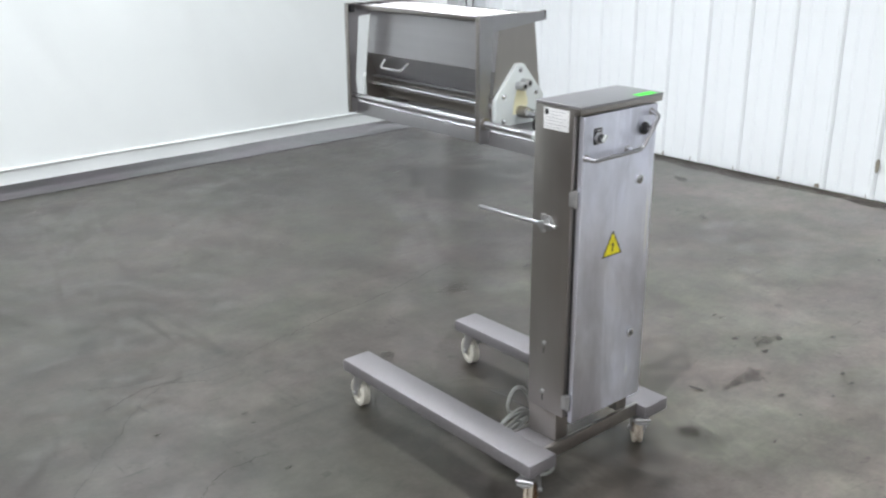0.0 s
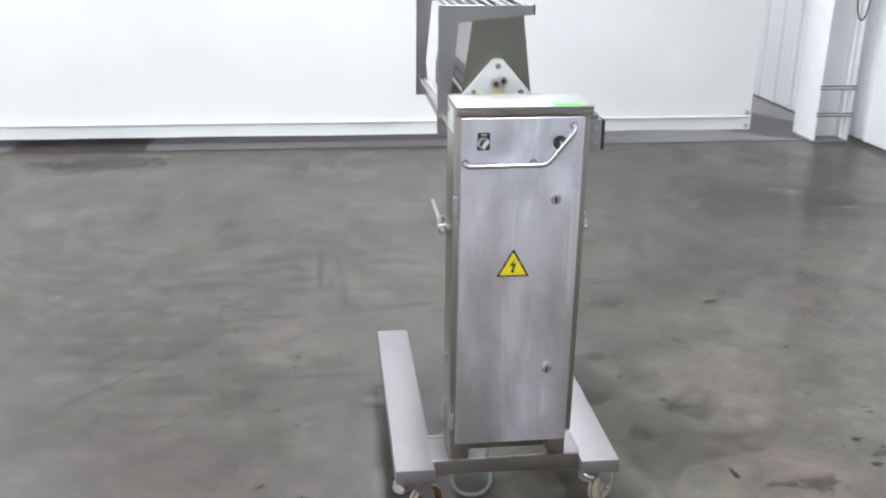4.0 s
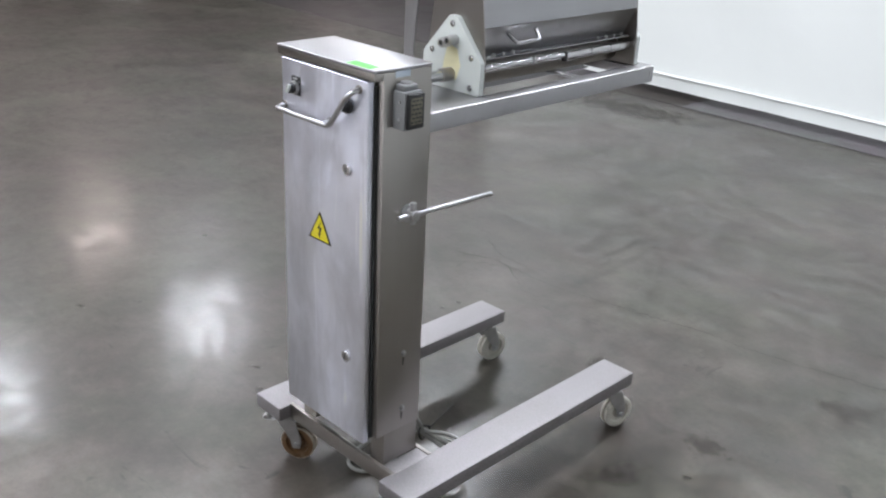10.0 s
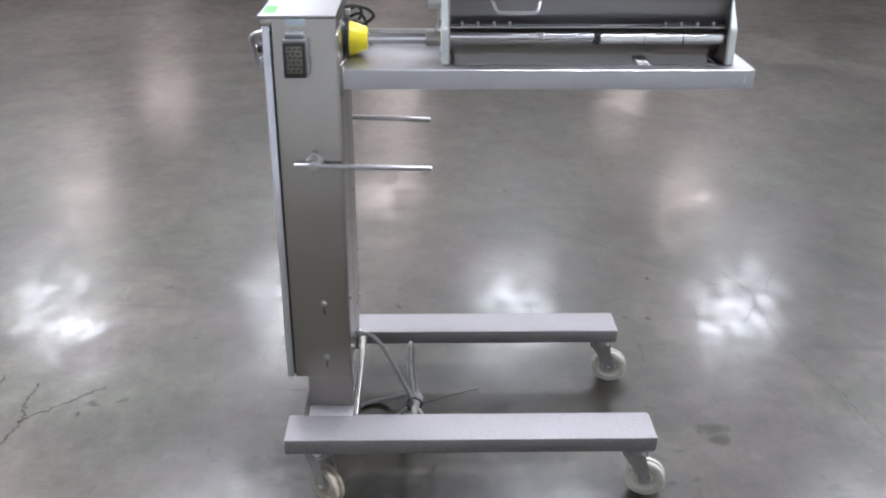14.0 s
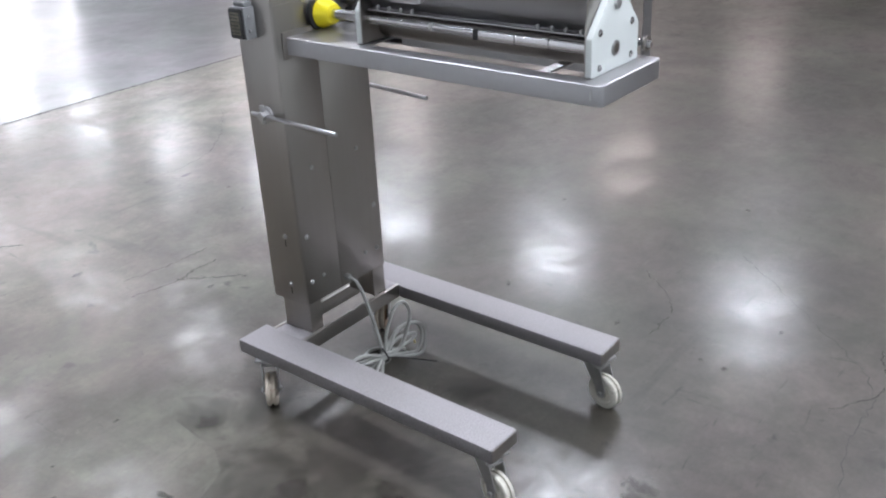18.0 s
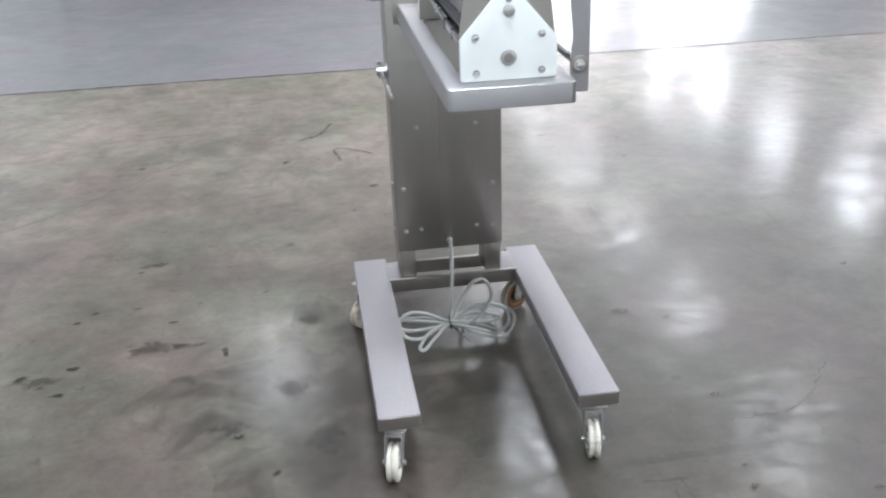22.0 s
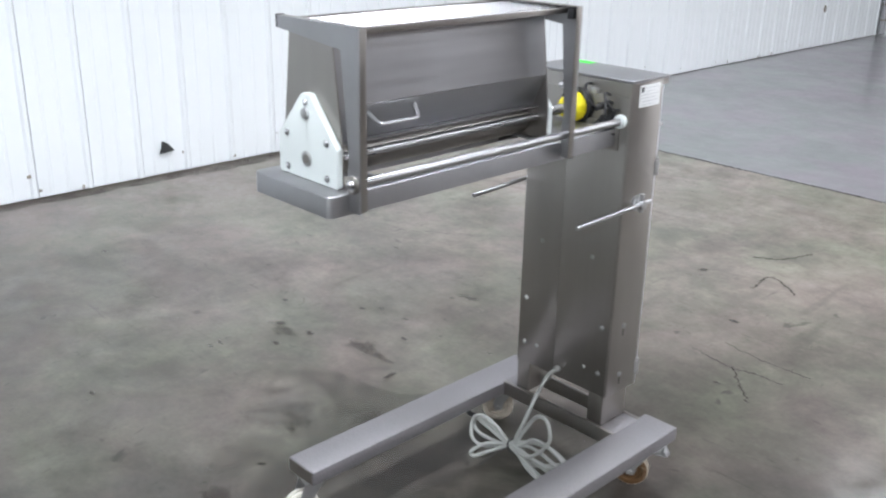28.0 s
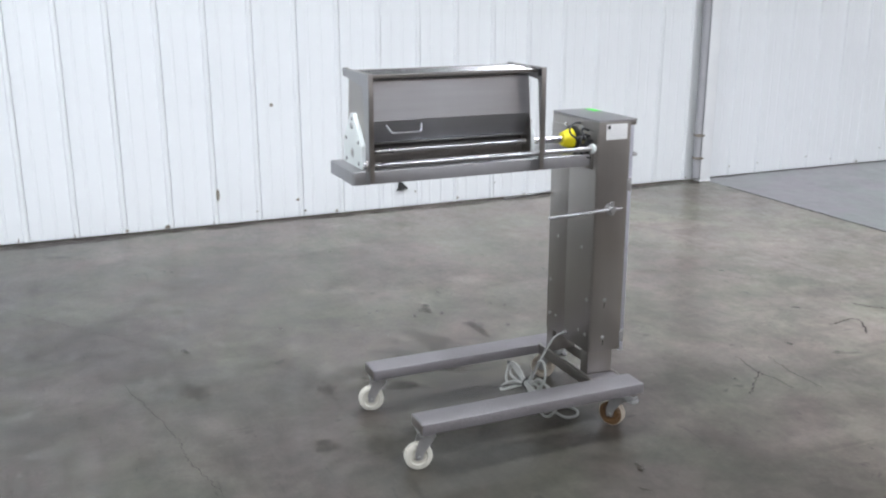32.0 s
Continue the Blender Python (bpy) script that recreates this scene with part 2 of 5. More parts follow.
NYLON = speckled("scuffed_white_nylon", (0.58, 0.56, 0.49), 0.5, 0.2, 30, dirt=(0.2, 0.17, 0.13))
AMBER = speckled("amber_polyurethane", (0.13, 0.068, 0.028), 0.45, 0.4, 24, dirt=(0.36, 0.3, 0.22))
BLACK = speckled("black_plastic", (0.018, 0.018, 0.019), 0.4, 0.2, 40)
YELLOW = speckled("yellow_plastic", (0.8, 0.68, 0.012), 0.4, 0.06, 20)
SIGN = speckled("yellow_film", (0.72, 0.62, 0.02), 0.35, 0.05, 20)
GREEN = speckled("green_film", (0.06, 0.8, 0.05), 0.5, 0.05, 20)
PAPER = speckled("white_film", (0.75, 0.75, 0.74), 0.4, 0.04, 20)
PALE = speckled("pale_blue_film", (0.5, 0.58, 0.66), 0.4, 0.08, 60)
GREY_BOX = speckled("grey_plastic", (0.2, 0.205, 0.21), 0.45, 0.08, 30)
CABLE = speckled("grey_cable", (0.33, 0.335, 0.315), 0.5, 0.2, 25)
SOCKET = speckled("dull_socket_face", (0.16, 0.15, 0.11), 0.5, 0.3, 60)
INK = speckled("grey_ink", (0.46, 0.46, 0.47), 0.5, 0.1, 20)
BRASS = speckled("brass", (0.6, 0.5, 0.24), 0.35, 0.1, 30, 1.0)
WALL = speckled("white_wall_paint", (0.83, 0.855, 0.865), 0.42, 0.05, 1.6, dirt=None, bump=0.02)
GRIME = speckled("wall_grime", (0.3, 0.27, 0.22), 0.8, 0.3, 40)
PIPE = speckled("grey_pipe_paint", (0.42, 0.42, 0.44), 0.45, 0.1, 6.0)
COLUMN = speckled("white_column_paint", (0.84, 0.855, 0.86), 0.45, 0.08, 3.0)
VINYL = speckled("white_vinyl", (0.735, 0.76, 0.745), 0.5, 0.06, 0.9, bump=0.02)
STRUT = speckled("dull_strut", (0.2, 0.2, 0.21), 0.5, 0.2, 30)
CEILING = speckled("dull_ceiling", (0.3, 0.3, 0.3), 0.8, 0.2, 1.0)
# Unlit look of the far walls is put into this colour.
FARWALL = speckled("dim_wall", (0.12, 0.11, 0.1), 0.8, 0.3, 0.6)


def soft_mark(name, color, rough, most, grain=17.0):
    """Dirt, damp and painted shade that thin out towards an uneven edge."""
    m = material(name, color, rough)
    n = Nodes(m)
    gen = n.t.nodes.new("ShaderNodeTexCoord").outputs["Generated"]
    off = n.t.nodes.new("ShaderNodeVectorMath")
    off.operation = "SUBTRACT"
    off.inputs[1].default_value = (0.5, 0.5, 0.0)
    n.link(n.stretch(gen, (1, 1, 0)), off.inputs[0])
    size = n.t.nodes.new("ShaderNodeVectorMath")
    size.operation = "LENGTH"
    n.link(off.outputs[0], size.inputs[0])
    edge = n.mix(0.62, size.outputs["Value"], n.noise(n.pos, grain, 6, 0.7, 0.6))
    n.link(n.ramp(edge, (0.35, most), (0.45, 0.0)), n.out.inputs["Alpha"])
    n.link(n.ramp(n.noise(n.pos, 25.0, 2, 0.5), (0.3, tuple(c * 0.7 for c in color)), (0.7, tuple(c * 1.3 for c in color))), n.out.inputs["Base Color"])
    return m


def soft_dirt(name, color, scale, most, least):
    """Thin dirt that covers unevenly."""
    m = material(name, color, 0.6)
    n = Nodes(m)
    n.link(n.ramp(n.noise(n.pos, scale, 5, 0.7, 0.4), (0.36, least), (0.62, most)), n.out.inputs["Alpha"])
    n.out.inputs["Specular IOR Level"].default_value = 0.2
    return m


STAIN = soft_mark("floor_dirt", (0.036, 0.03, 0.024), 0.3, 0.8)
FAINT = soft_mark("damp_patch", (0.046, 0.04, 0.034), 0.3, 0.48)
FAINT.node_tree.nodes["Principled BSDF"].inputs["Specular IOR Level"].default_value = 0.3
STAIN.node_tree.nodes["Principled BSDF"].inputs["Specular IOR Level"].default_value = 0.25
SPILL = speckled("brown_spill", (0.05, 0.043, 0.038), 0.4, 0.4, 7.0, dirt=(0.09, 0.082, 0.078))
DAMP_SHADE = soft_mark("broad_damp_shade", (0.046, 0.042, 0.036), 0.22, 0.4, 4.0)
DAMP_SHADE.node_tree.nodes["Principled BSDF"].inputs["Specular IOR Level"].default_value = 0.45
SCRATCH = soft_dirt("scratch_dirt", (0.035, 0.031, 0.028), 40.0, 0.75, 0.35)
WALL_FOOT = soft_dirt("wall_foot_dirt", (0.075, 0.06, 0.05), 7.0, 0.65, 0.1)
CRACK = material("crack_dirt", (0.03, 0.027, 0.025), 0.8)
DARK = material("dark_gap", (0.02, 0.02, 0.02), 0.7)
# Pallet, sack and carton colours carry the dimness of the hall.
WOOD_DIM = speckled("dimmed_pallet_wood", (0.03, 0.018, 0.012), 0.8, 0.3, 9)
RED = speckled("red_paint", (0.25, 0.018, 0.022), 0.4, 0.1, 9)
SACK_DIM = speckled("dimmed_sack", (0.014, 0.012, 0.006), 0.5, 0.2, 9)
CARTON_DIM = speckled("carton", (0.016, 0.011, 0.008), 0.8, 0.15, 5)


def glow(name, color, strength):
    m = bpy.data.materials.new(name)
    m.use_nodes = True
    m.node_tree.nodes.clear()
    e = m.node_tree.nodes.new("ShaderNodeEmission")
    e.inputs[0].default_value, e.inputs[1].default_value = (*color, 1), strength
    m.node_tree.links.new(e.outputs[0], m.node_tree.nodes.new("ShaderNodeOutputMaterial").inputs[0])
    return m


GLOW = glow("lamp_glow", (0.955, 0.98, 1.05), LAMP)
# Weaker glow for one unseen lamp added as fill.
GLOW_FILL = glow("fill_lamp_glow", (0.955, 0.98, 1.05), LAMP * 0.72)
GLOW_DIM = glow("dim_lamp_glow", (0.97, 0.98, 1.03), LAMP * 0.38)
GLOW_WARM = glow("warm_lamp_glow", (1.0, 0.84, 0.8), LAMP * 0.5)


# ---- mesh helpers ----
def bm_new():
    return bmesh.new()


def box(bm, x0, x1, y0, y1, z0, z1, bevel=0.0, seg=2):
    vs = bmesh.ops.create_cube(bm, size=1.0, matrix=Matrix.Translation(((x0 + x1) / 2, (y0 + y1) / 2, (z0 + z1) / 2)) @ Matrix.Diagonal((x1 - x0, y1 - y0, z1 - z0, 1)))["verts"]
    if bevel:
        es = list({e for v in vs for e in v.link_edges})
        bmesh.ops.bevel(bm, geom=es, offset=bevel, segments=seg, profile=0.6, affect="EDGES")
    return bm


def rod(bm, a, b, r, n=16, r2=None, bevel=0.0):
    """A round bar from a to b."""
    a, b = Vector(a), Vector(b)
    d = b - a
    m = Matrix.Translation((a + b) / 2) @ d.to_track_quat("Z", "Y").to_matrix().to_4x4()
    vs = bmesh.ops.create_cone(bm, cap_ends=True, segments=n, radius1=r, radius2=r if r2 is None else r2, depth=d.length, matrix=m)["verts"]
    if bevel:
        es = [e for e in {e for v in vs for e in v.link_edges} if any(len(f.verts) > 4 for f in e.link_faces)]
        bmesh.ops.bevel(bm, geom=es, offset=bevel, segments=2, profile=0.6, affect="EDGES")
    return bm


def smooth_line(pts, steps=6):
    """Catmull-Rom points through pts."""
    p = [Vector(q) for q in pts]
    p = [2 * p[0] - p[1]] + p + [2 * p[-1] - p[-2]]
    out = []
    for i in range(1, len(p) - 2):
        for s in range(steps):
            u = s / steps
            out.append(0.5 * (2 * p[i] + (p[i + 1] - p[i - 1]) * u + (2 * p[i - 1] - 5 * p[i] + 4 * p[i + 1] - p[i + 2]) * u * u + (3 * p[i] - p[i - 1] - 3 * p[i + 1] + p[i + 2]) * u ** 3))
    return out + [p[-2]]


def tube(bm, pts, r, n=8):
    """A bent round bar along pts."""
    rings, up = [], None
    for i, p in enumerate(pts):
        d = (pts[min(i + 1, len(pts) - 1)] - pts[max(i - 1, 0)]).normalized()
        if up is None:
            up = d.orthogonal().normalized()
        up = (up - d * up.dot(d)).normalized()
        side = d.cross(up)
        rings.append([bm.verts.new(p + r * (math.cos(a) * up + math.sin(a) * side)) for a in (2 * math.pi * k / n for k in range(n))])
    for a, b in zip(rings, rings[1:]):
        for k in range(n):
            bm.faces.new((a[k], a[(k + 1) % n], b[(k + 1) % n], b[k])).smooth = True
    bm.faces.new(rings[0][::-1])
    bm.faces.new(rings[-1])
    return bm


def rounded(pts, r, steps=4):
    """Corner points with each corner rounded by r."""
    p = [Vector(q) for q in pts]
    out = [p[0]]
    for a, b, c in zip(p, p[1:], p[2:]):
        u, v = (a - b).normalized(), (c - b).normalized()
        s, e = b + u * r, b + v * r
        for k in range(steps + 1):
            w = k / steps
            out.append((1 - w) ** 2 * s + 2 * w * (1 - w) * b + w * w * e)
    return out + [p[-1]]


def slab(bm, pts, depth, bevel=0.0):
    """A plate: the closed outline pts pushed out by the vector depth."""
    f = bm.faces.new([bm.verts.new(p) for p in pts])
    new_geom = bmesh.ops.extrude_face_region(bm, geom=[f])["geom"]
    vs = [g for g in new_geom if isinstance(g, bmesh.types.BMVert)]
    bmesh.ops.translate(bm, verts=vs, vec=depth)
    if bevel:
        es = list({e for v in vs for e in v.link_edges if e.other_vert(v) in vs})
        bmesh.ops.bevel(bm, geom=es, offset=bevel, segments=2, profile=0.6, affect="EDGES")
    return bm


def finish(bm, soft=True):
    bmesh.ops.recalc_face_normals(bm, faces=bm.faces)
    if soft:
        for f in bm.faces:
            f.smooth = True
        for e in bm.edges:
            if len(e.link_faces) == 2 and e.calc_face_angle(0) > 0.6:
                e.smooth = False


def mesh_of(name, bm, mat, origin=(0, 0, 0), soft=True):
    finish(bm, soft)
    bm.transform(Matrix.Translation(-Vector(origin)))
    me = bpy.data.meshes.new(name)
    bm.to_mesh(me)
    bm.free()
    me.materials.append(mat)
    return me


ORIGIN = {}


def thing(name, place, label, category, kind="", group=""):
    ob = new(name)
    ob.location = place
    ob.empty_display_size = 0.1
    ORIGIN[ob.name] = Vector(place)
    return tagged(ob, label, category, group, kind)


def part(name, bm, mat, parent, label=""):
    o = ORIGIN[parent.name]
    ob = new(name, mesh_of(name, bm, mat, o))
    ob.parent = parent
    ORIGIN[ob.name] = o
    if label:
        tagged(ob, label)
    return ob


def solid(name, bm, mat, label, category, kind="", group=""):
    """A thing of one mesh, modelled in place."""
    ob = new(name, mesh_of(name, bm, mat))
    ORIGIN[ob.name] = Vector((0, 0, 0))
    return tagged(ob, label, category, group, kind)


# ---- the hall ----
WALL_X = 5.57
SOUTH_Y, NORTH_Y = -1.75, 6.1
HALL = (-24.0, -18.0, 24.0)          # west end, south end, north end

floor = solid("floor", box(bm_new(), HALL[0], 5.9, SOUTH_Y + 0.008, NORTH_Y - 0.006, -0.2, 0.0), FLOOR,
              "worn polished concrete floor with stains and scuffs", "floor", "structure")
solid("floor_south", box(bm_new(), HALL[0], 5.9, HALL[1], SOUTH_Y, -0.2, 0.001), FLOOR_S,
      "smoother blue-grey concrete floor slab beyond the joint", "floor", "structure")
solid("floor_north", box(bm_new(), -1.75, 5.9, NORTH_Y, HALL[2], -0.2, 0.0), FLOOR_N,
      "grey concrete floor slab under and behind the curtain", "floor", "structure")
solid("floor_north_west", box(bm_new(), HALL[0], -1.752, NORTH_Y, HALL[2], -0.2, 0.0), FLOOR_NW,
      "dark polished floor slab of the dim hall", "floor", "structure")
solid("floor_joint", box(box(bm_new(), HALL[0], 5.5, SOUTH_Y - 0.001, SOUTH_Y + 0.009, -0.1, -0.004), HALL[0], 5.5, NORTH_Y - 0.007, NORTH_Y + 0.001, -0.1, -0.004), CRACK,
      "dirty open joints between concrete floor slabs", "joint", "structure")

wall_east = solid("wall_east", box(bm_new(), WALL_X + 0.03, WALL_X + 0.25, HALL[1], HALL[2], 0.0, 4.3), COLUMN,
                  "white painted hall wall behind ribbed cladding", "wall", "structure")
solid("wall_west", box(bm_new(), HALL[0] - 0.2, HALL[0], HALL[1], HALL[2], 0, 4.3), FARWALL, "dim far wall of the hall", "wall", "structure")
DOOR_X0, DOOR_X1, DOOR_Z = -8.8, -3.25, 4.0       # open dock door
bm = bm_new()
for x0, x1, z0 in ((HALL[0], DOOR_X0, 0), (DOOR_X1, 5.9, 0), (DOOR_X0, DOOR_X1, DOOR_Z)):
    box(bm, x0, x1, HALL[1] - 0.2, HALL[1], z0, 4.3)
solid("wall_south", bm, COLUMN, "white end wall of the hall with an open dock door", "wall", "structure")
bm = bm_new()
for b in ((DOOR_X0 - 0.08, DOOR_X0, 0, 4.08), (DOOR_X1, DOOR_X1 + 0.08, 0, 4.08), (DOOR_X0, DOOR_X1, DOOR_Z, 4.08)):
    box(bm, b[0], b[1], HALL[1] - 0.22, HALL[1] + 0.02, b[2], b[3])
solid("door_1", bm, ZINC, "steel frame of the open dock door", "door", "structure")
solid("backdrop", box(bm_new(), DOOR_X0 - 2.6, DOOR_X1 + 1.6, HALL[1] - 3.3, HALL[1] - 3.2, 0, 4.6), glow("daylight", (1.0, 0.965, 1.0), 8.0),
      "bright daylight outside the open dock door", "backdrop", "structure")
solid("ground", box(bm_new(), -14.0, 2.0, HALL[1] - 3.6, HALL[1] - 0.2, -0.2, 0.0), CONCRETE_YARD, "pale concrete yard outside the dock door", "ground", "structure")
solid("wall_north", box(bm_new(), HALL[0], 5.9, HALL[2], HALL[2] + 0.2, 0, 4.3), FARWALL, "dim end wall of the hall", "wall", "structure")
solid("ceiling", box(bm_new(), HALL[0] - 0.2, 5.9, HALL[1] - 0.2, HALL[2] + 0.2, 4.3, 4.5), CEILING, "dull grey hall ceiling", "ceiling", "structure")

# shrubs outside the dock door
FOLIAGE = speckled("olive_foliage", (0.07, 0.065, 0.02), 0.7, 0.5, 3.0)
BARK = speckled("shrub_bark", (0.09, 0.07, 0.05), 0.85, 0.3, 9.0)


def shrub(x, y, high, wide):
    o = thing("shrub", (x, y, 0), "tall olive-green shrub outside the open dock door", "shrub", group="shrubs outside the door")
    bm = rod(bm_new(), (x, y, 0), (x + 0.05, y, high * 0.6), 0.05, 8, r2=0.02)
    for k in range(5):
        a = k * 1.3
        rod(bm, (x, y, high * (0.2 + 0.07 * k)), (x + wide * 0.35 * math.cos(a), y + wide * 0.2 * math.sin(a), high * (0.5 + 0.07 * k)), 0.022, 6, r2=0.008)
    part("trunk", bm, BARK, o)
    verts, faces = [], []
    for k in range(1500):
        a, u, h = random.uniform(0, math.tau), random.random() ** 0.5, random.random()
        r = wide * 0.5 * u * (1 - 0.75 * h ** 2) * (1 + 0.35 * noise.noise(Vector((math.cos(a) * 2 + x, math.sin(a) * 2, h * 4))))
        c = Vector((x + r * math.cos(a), y + 0.6 * r * math.sin(a), 0.15 + h * (high - 0.2)))
        q = Vector((random.uniform(-1, 1), random.uniform(-1, 1), random.uniform(-0.6, 0.6))).normalized() * random.uniform(0.07, 0.13)
        w = q.cross(Vector((random.uniform(-1, 1), random.uniform(-1, 1), random.uniform(-1, 1)))).normalized() * 0.045
        n0 = len(verts)
        verts += [c - q, c + w, c + q, c - w]
        faces.append((n0, n0 + 1, n0 + 2, n0 + 3))
    bm = bm_new()
    vs = [bm.verts.new(v) for v in verts]
    for f in faces:
        bm.faces.new([vs[i] for i in f])
    part("crown", bm, FOLIAGE, o)


for x, y, high, wide in ((-6.0, -19.6, 3.9, 3.2), (-8.9, -19.8, 3.45, 2.8)):
    shrub(x, y, high, wide)

# ribbed wall sheets: one shared mesh, a raised rib and a lapped flat
PITCH = 0.314


def sheet_mesh(w):
    prof = [(0.0, 0.0), (0.012, 0.017), (0.03, 0.017), (0.042, 0.0), (w * 0.42, 0.0), (w * 0.44, 0.004), (w * 0.47, 0.004), (w * 0.49, 0.0), (w * 0.72, 0.0), (w * 0.74, 0.004), (w * 0.77, 0.004), (w * 0.79, 0.0), (w - 0.003, 0.0)]
    bm = bm_new()
    pts = [Vector((-d, y, 0.0)) for y, d in prof] + [Vector((0.02, w - 0.003, 0)), Vector((0.02, 0, 0))]
    slab(bm, pts, Vector((0, 0, 4.28)))
    return mesh_of("panel", bm, WALL, soft=False)


SHEET, SHEET_S = sheet_mesh(PITCH), sheet_mesh(0.306)
panels = [(SHEET, 0.01 + PITCH * k) for k in range(-5, 40)] + [(SHEET_S, -2.06 - 0.306 * k) for k in range(0, 51)]
for me, y in panels:
    ob = new("panel", me)
    ob.location = (WALL_X + 0.005 + random.uniform(-0.002, 0.002), y - 0.02, 0.012)
    ob.parent = wall_east

# grime: scuffs and rust at the foot of the ribs
bm = bm_new()
for _, y in panels:
    for k in range(random.choice((0, 1, 1, 2))):
        y0, z0 = y + random.uniform(-0.03, 0.05), random.choice((0.015, 0.015, random.uniform(0.02, 0.16)))
        w, h = random.uniform(0.004, 0.018), random.uniform(0.006, 0.024) if z0 < 0.02 else random.uniform(0.004, 0.016)
        pts = [Vector((WALL_X - 0.0165, y0 + w * math.cos(a) * random.uniform(0.4, 1), z0 + h * (1 + math.sin(a)) * random.uniform(0.4, 1))) for a in (k2 * math.tau / 9 for k2 in range(9))]
        slab(bm, pts, Vector((0.001, 0, 0)))
solid("wall_scuffs", bm, GRIME, "rust and dirt scuffs at the foot of the wall sheets", "stain", "stuff")

# torn flap of sheet and marks on the wall
bm = bm_new()
slab(bm, [Vector((5.545, 1.05, 0.15)), Vector((5.53, 1.15, 0.145)), Vector((5.545, 1.13, 0.17)), Vector((5.55, 1.12, 0.215)), Vector((5.55, 1.085, 0.195))], Vector((0.012, 0, 0)))
solid("torn_flap", bm, DARK, "small dark torn hole in the white wall sheet", "damage", "structure")
for y, z, w, h in ((2.084, 0.846, 0.018, 0.016), (2.5, 0.228, 0.012, 0.05), (-7.5, 0.45, 0.03, 0.05)):
    bm = bm_new()
    pts = [Vector((WALL_X - 0.02, y + w * math.cos(a) * random.uniform(0.6, 1), z + h * math.sin(a) * random.uniform(0.6, 1))) for a in (k2 * math.tau / 8 for k2 in range(8))]
    slab(bm, pts, Vector((0.016, 0, 0)))
    solid("wall_mark", bm, GRIME, "small dark mark on the white wall", "mark", "structure")


def h_column(y):
    """A large steel H column beside the curtain: two flanges, a web, strut clips, base plate."""
    c = thing("steel_column", (5.3, y, 0), "white painted steel H column standing near the ribbed wall", "column", "structure")
    part("flange", box(bm_new(), 5.17, 5.185, y - 0.17, y + 0.17, 0.015, 4.3, 0.003), COLUMN, c)
    part("flange", box(bm_new(), 5.43, 5.445, y - 0.17, y + 0.17, 0.015, 4.3, 0.003), COLUMN, c)
    part("web", box(bm_new(), 5.185, 5.43, y - 0.007, y + 0.007, 0.015, 4.3), COLUMN, c)
    part("base_plate", box(bm_new(), 5.16, 5.46, y - 0.18, y + 0.18, 0.0, 0.015, 0.003), STRUT, c, "dull grey base plate")
    for z in (0.225, 0.43):
        bm = bm_new()
        box(bm, 5.16, 5.45, y - 0.188, y - 0.171, z - 0.004, z + 0.006, 0.002)
        box(bm, 5.16, 5.45, y - 0.188, y - 0.171, z - 0.026, z - 0.016, 0.002)
        part("clip", bm, STRUT, c, "dull grey strut clip")
    part("conduit", rod(bm_new(), (5.41, y - 0.12, 0.03), (5.41, y - 0.12, 4.2), 0.014, 12), COLUMN, c)
    return c


def wall_post(y):
    """A slim channel post on the wall with a strapped pipe beside it."""
    c = thing("wall_post", (5.52, y, 0), "slim white steel post on the wall with a strapped pipe", "column", "structure")
    part("face", box(bm_new(), 5.468, 5.476, y - 0.07, y + 0.035, 0.01, 4.3, 0.002), COLUMN, c)
    part("web", box(bm_new(), 5.476, 5.55, y - 0.07, y - 0.062, 0.01, 4.3), COLUMN, c)
    part("base_plate", box(bm_new(), 5.46, 5.55, y - 0.078, y + 0.045, 0.0, 0.01, 0.003), COLUMN, c)
    part("pipe", rod(bm_new(), (5.515, y + 0.048, 0.03), (5.515, y + 0.048, 4.2), 0.034, 16), PIPE, c, "grey painted pipe")
    for z in (0.205, 0.405):
        bm = bm_new()
        rod(bm, (5.515, y + 0.048, z - 0.01), (5.515, y + 0.048, z + 0.012), 0.041, 18, bevel=0.003)
        box(bm, 5.462, 5.475, y + 0.02, y + 0.1, z - 0.008, z + 0.01, 0.002)
        part("strap", bm, GRIME, c, "dark rusty pipe strap")
    return c


h_column(6.19)

for y in (-9.2, -1.7):
    wall_post(y)

# black cable loops hanging at the north column
for pts in (((5.30, 6.0, 2.6), (5.31, 5.98, 1.5), (5.33, 5.975, 1.05), (5.37, 5.97, 0.92), (5.42, 5.975, 1.02), (5.44, 5.98, 1.5), (5.45, 6.0, 2.6)),
            ((5.22, 5.99, 2.6), (5.23, 5.98, 1.45), (5.26, 5.975, 1.36), (5.3, 5.98, 1.45), (5.31, 5.99, 2.6))):
    solid("hanging_cable", tube(bm_new(), smooth_line(pts), 0.006), BLACK, "thin black cable hanging in a loop at the column", "cable")

# the curtain: a wavy vinyl sheet with a weighted hem
CUR_Y, CUR_X0, CUR_X1, CUR_Z = 6.27, -1.79, 4.76, 0.06
curtain = thing("vinyl_curtain", (1.5, CUR_Y, CUR_Z), "large white vinyl curtain hanging just above the floor", "curtain")


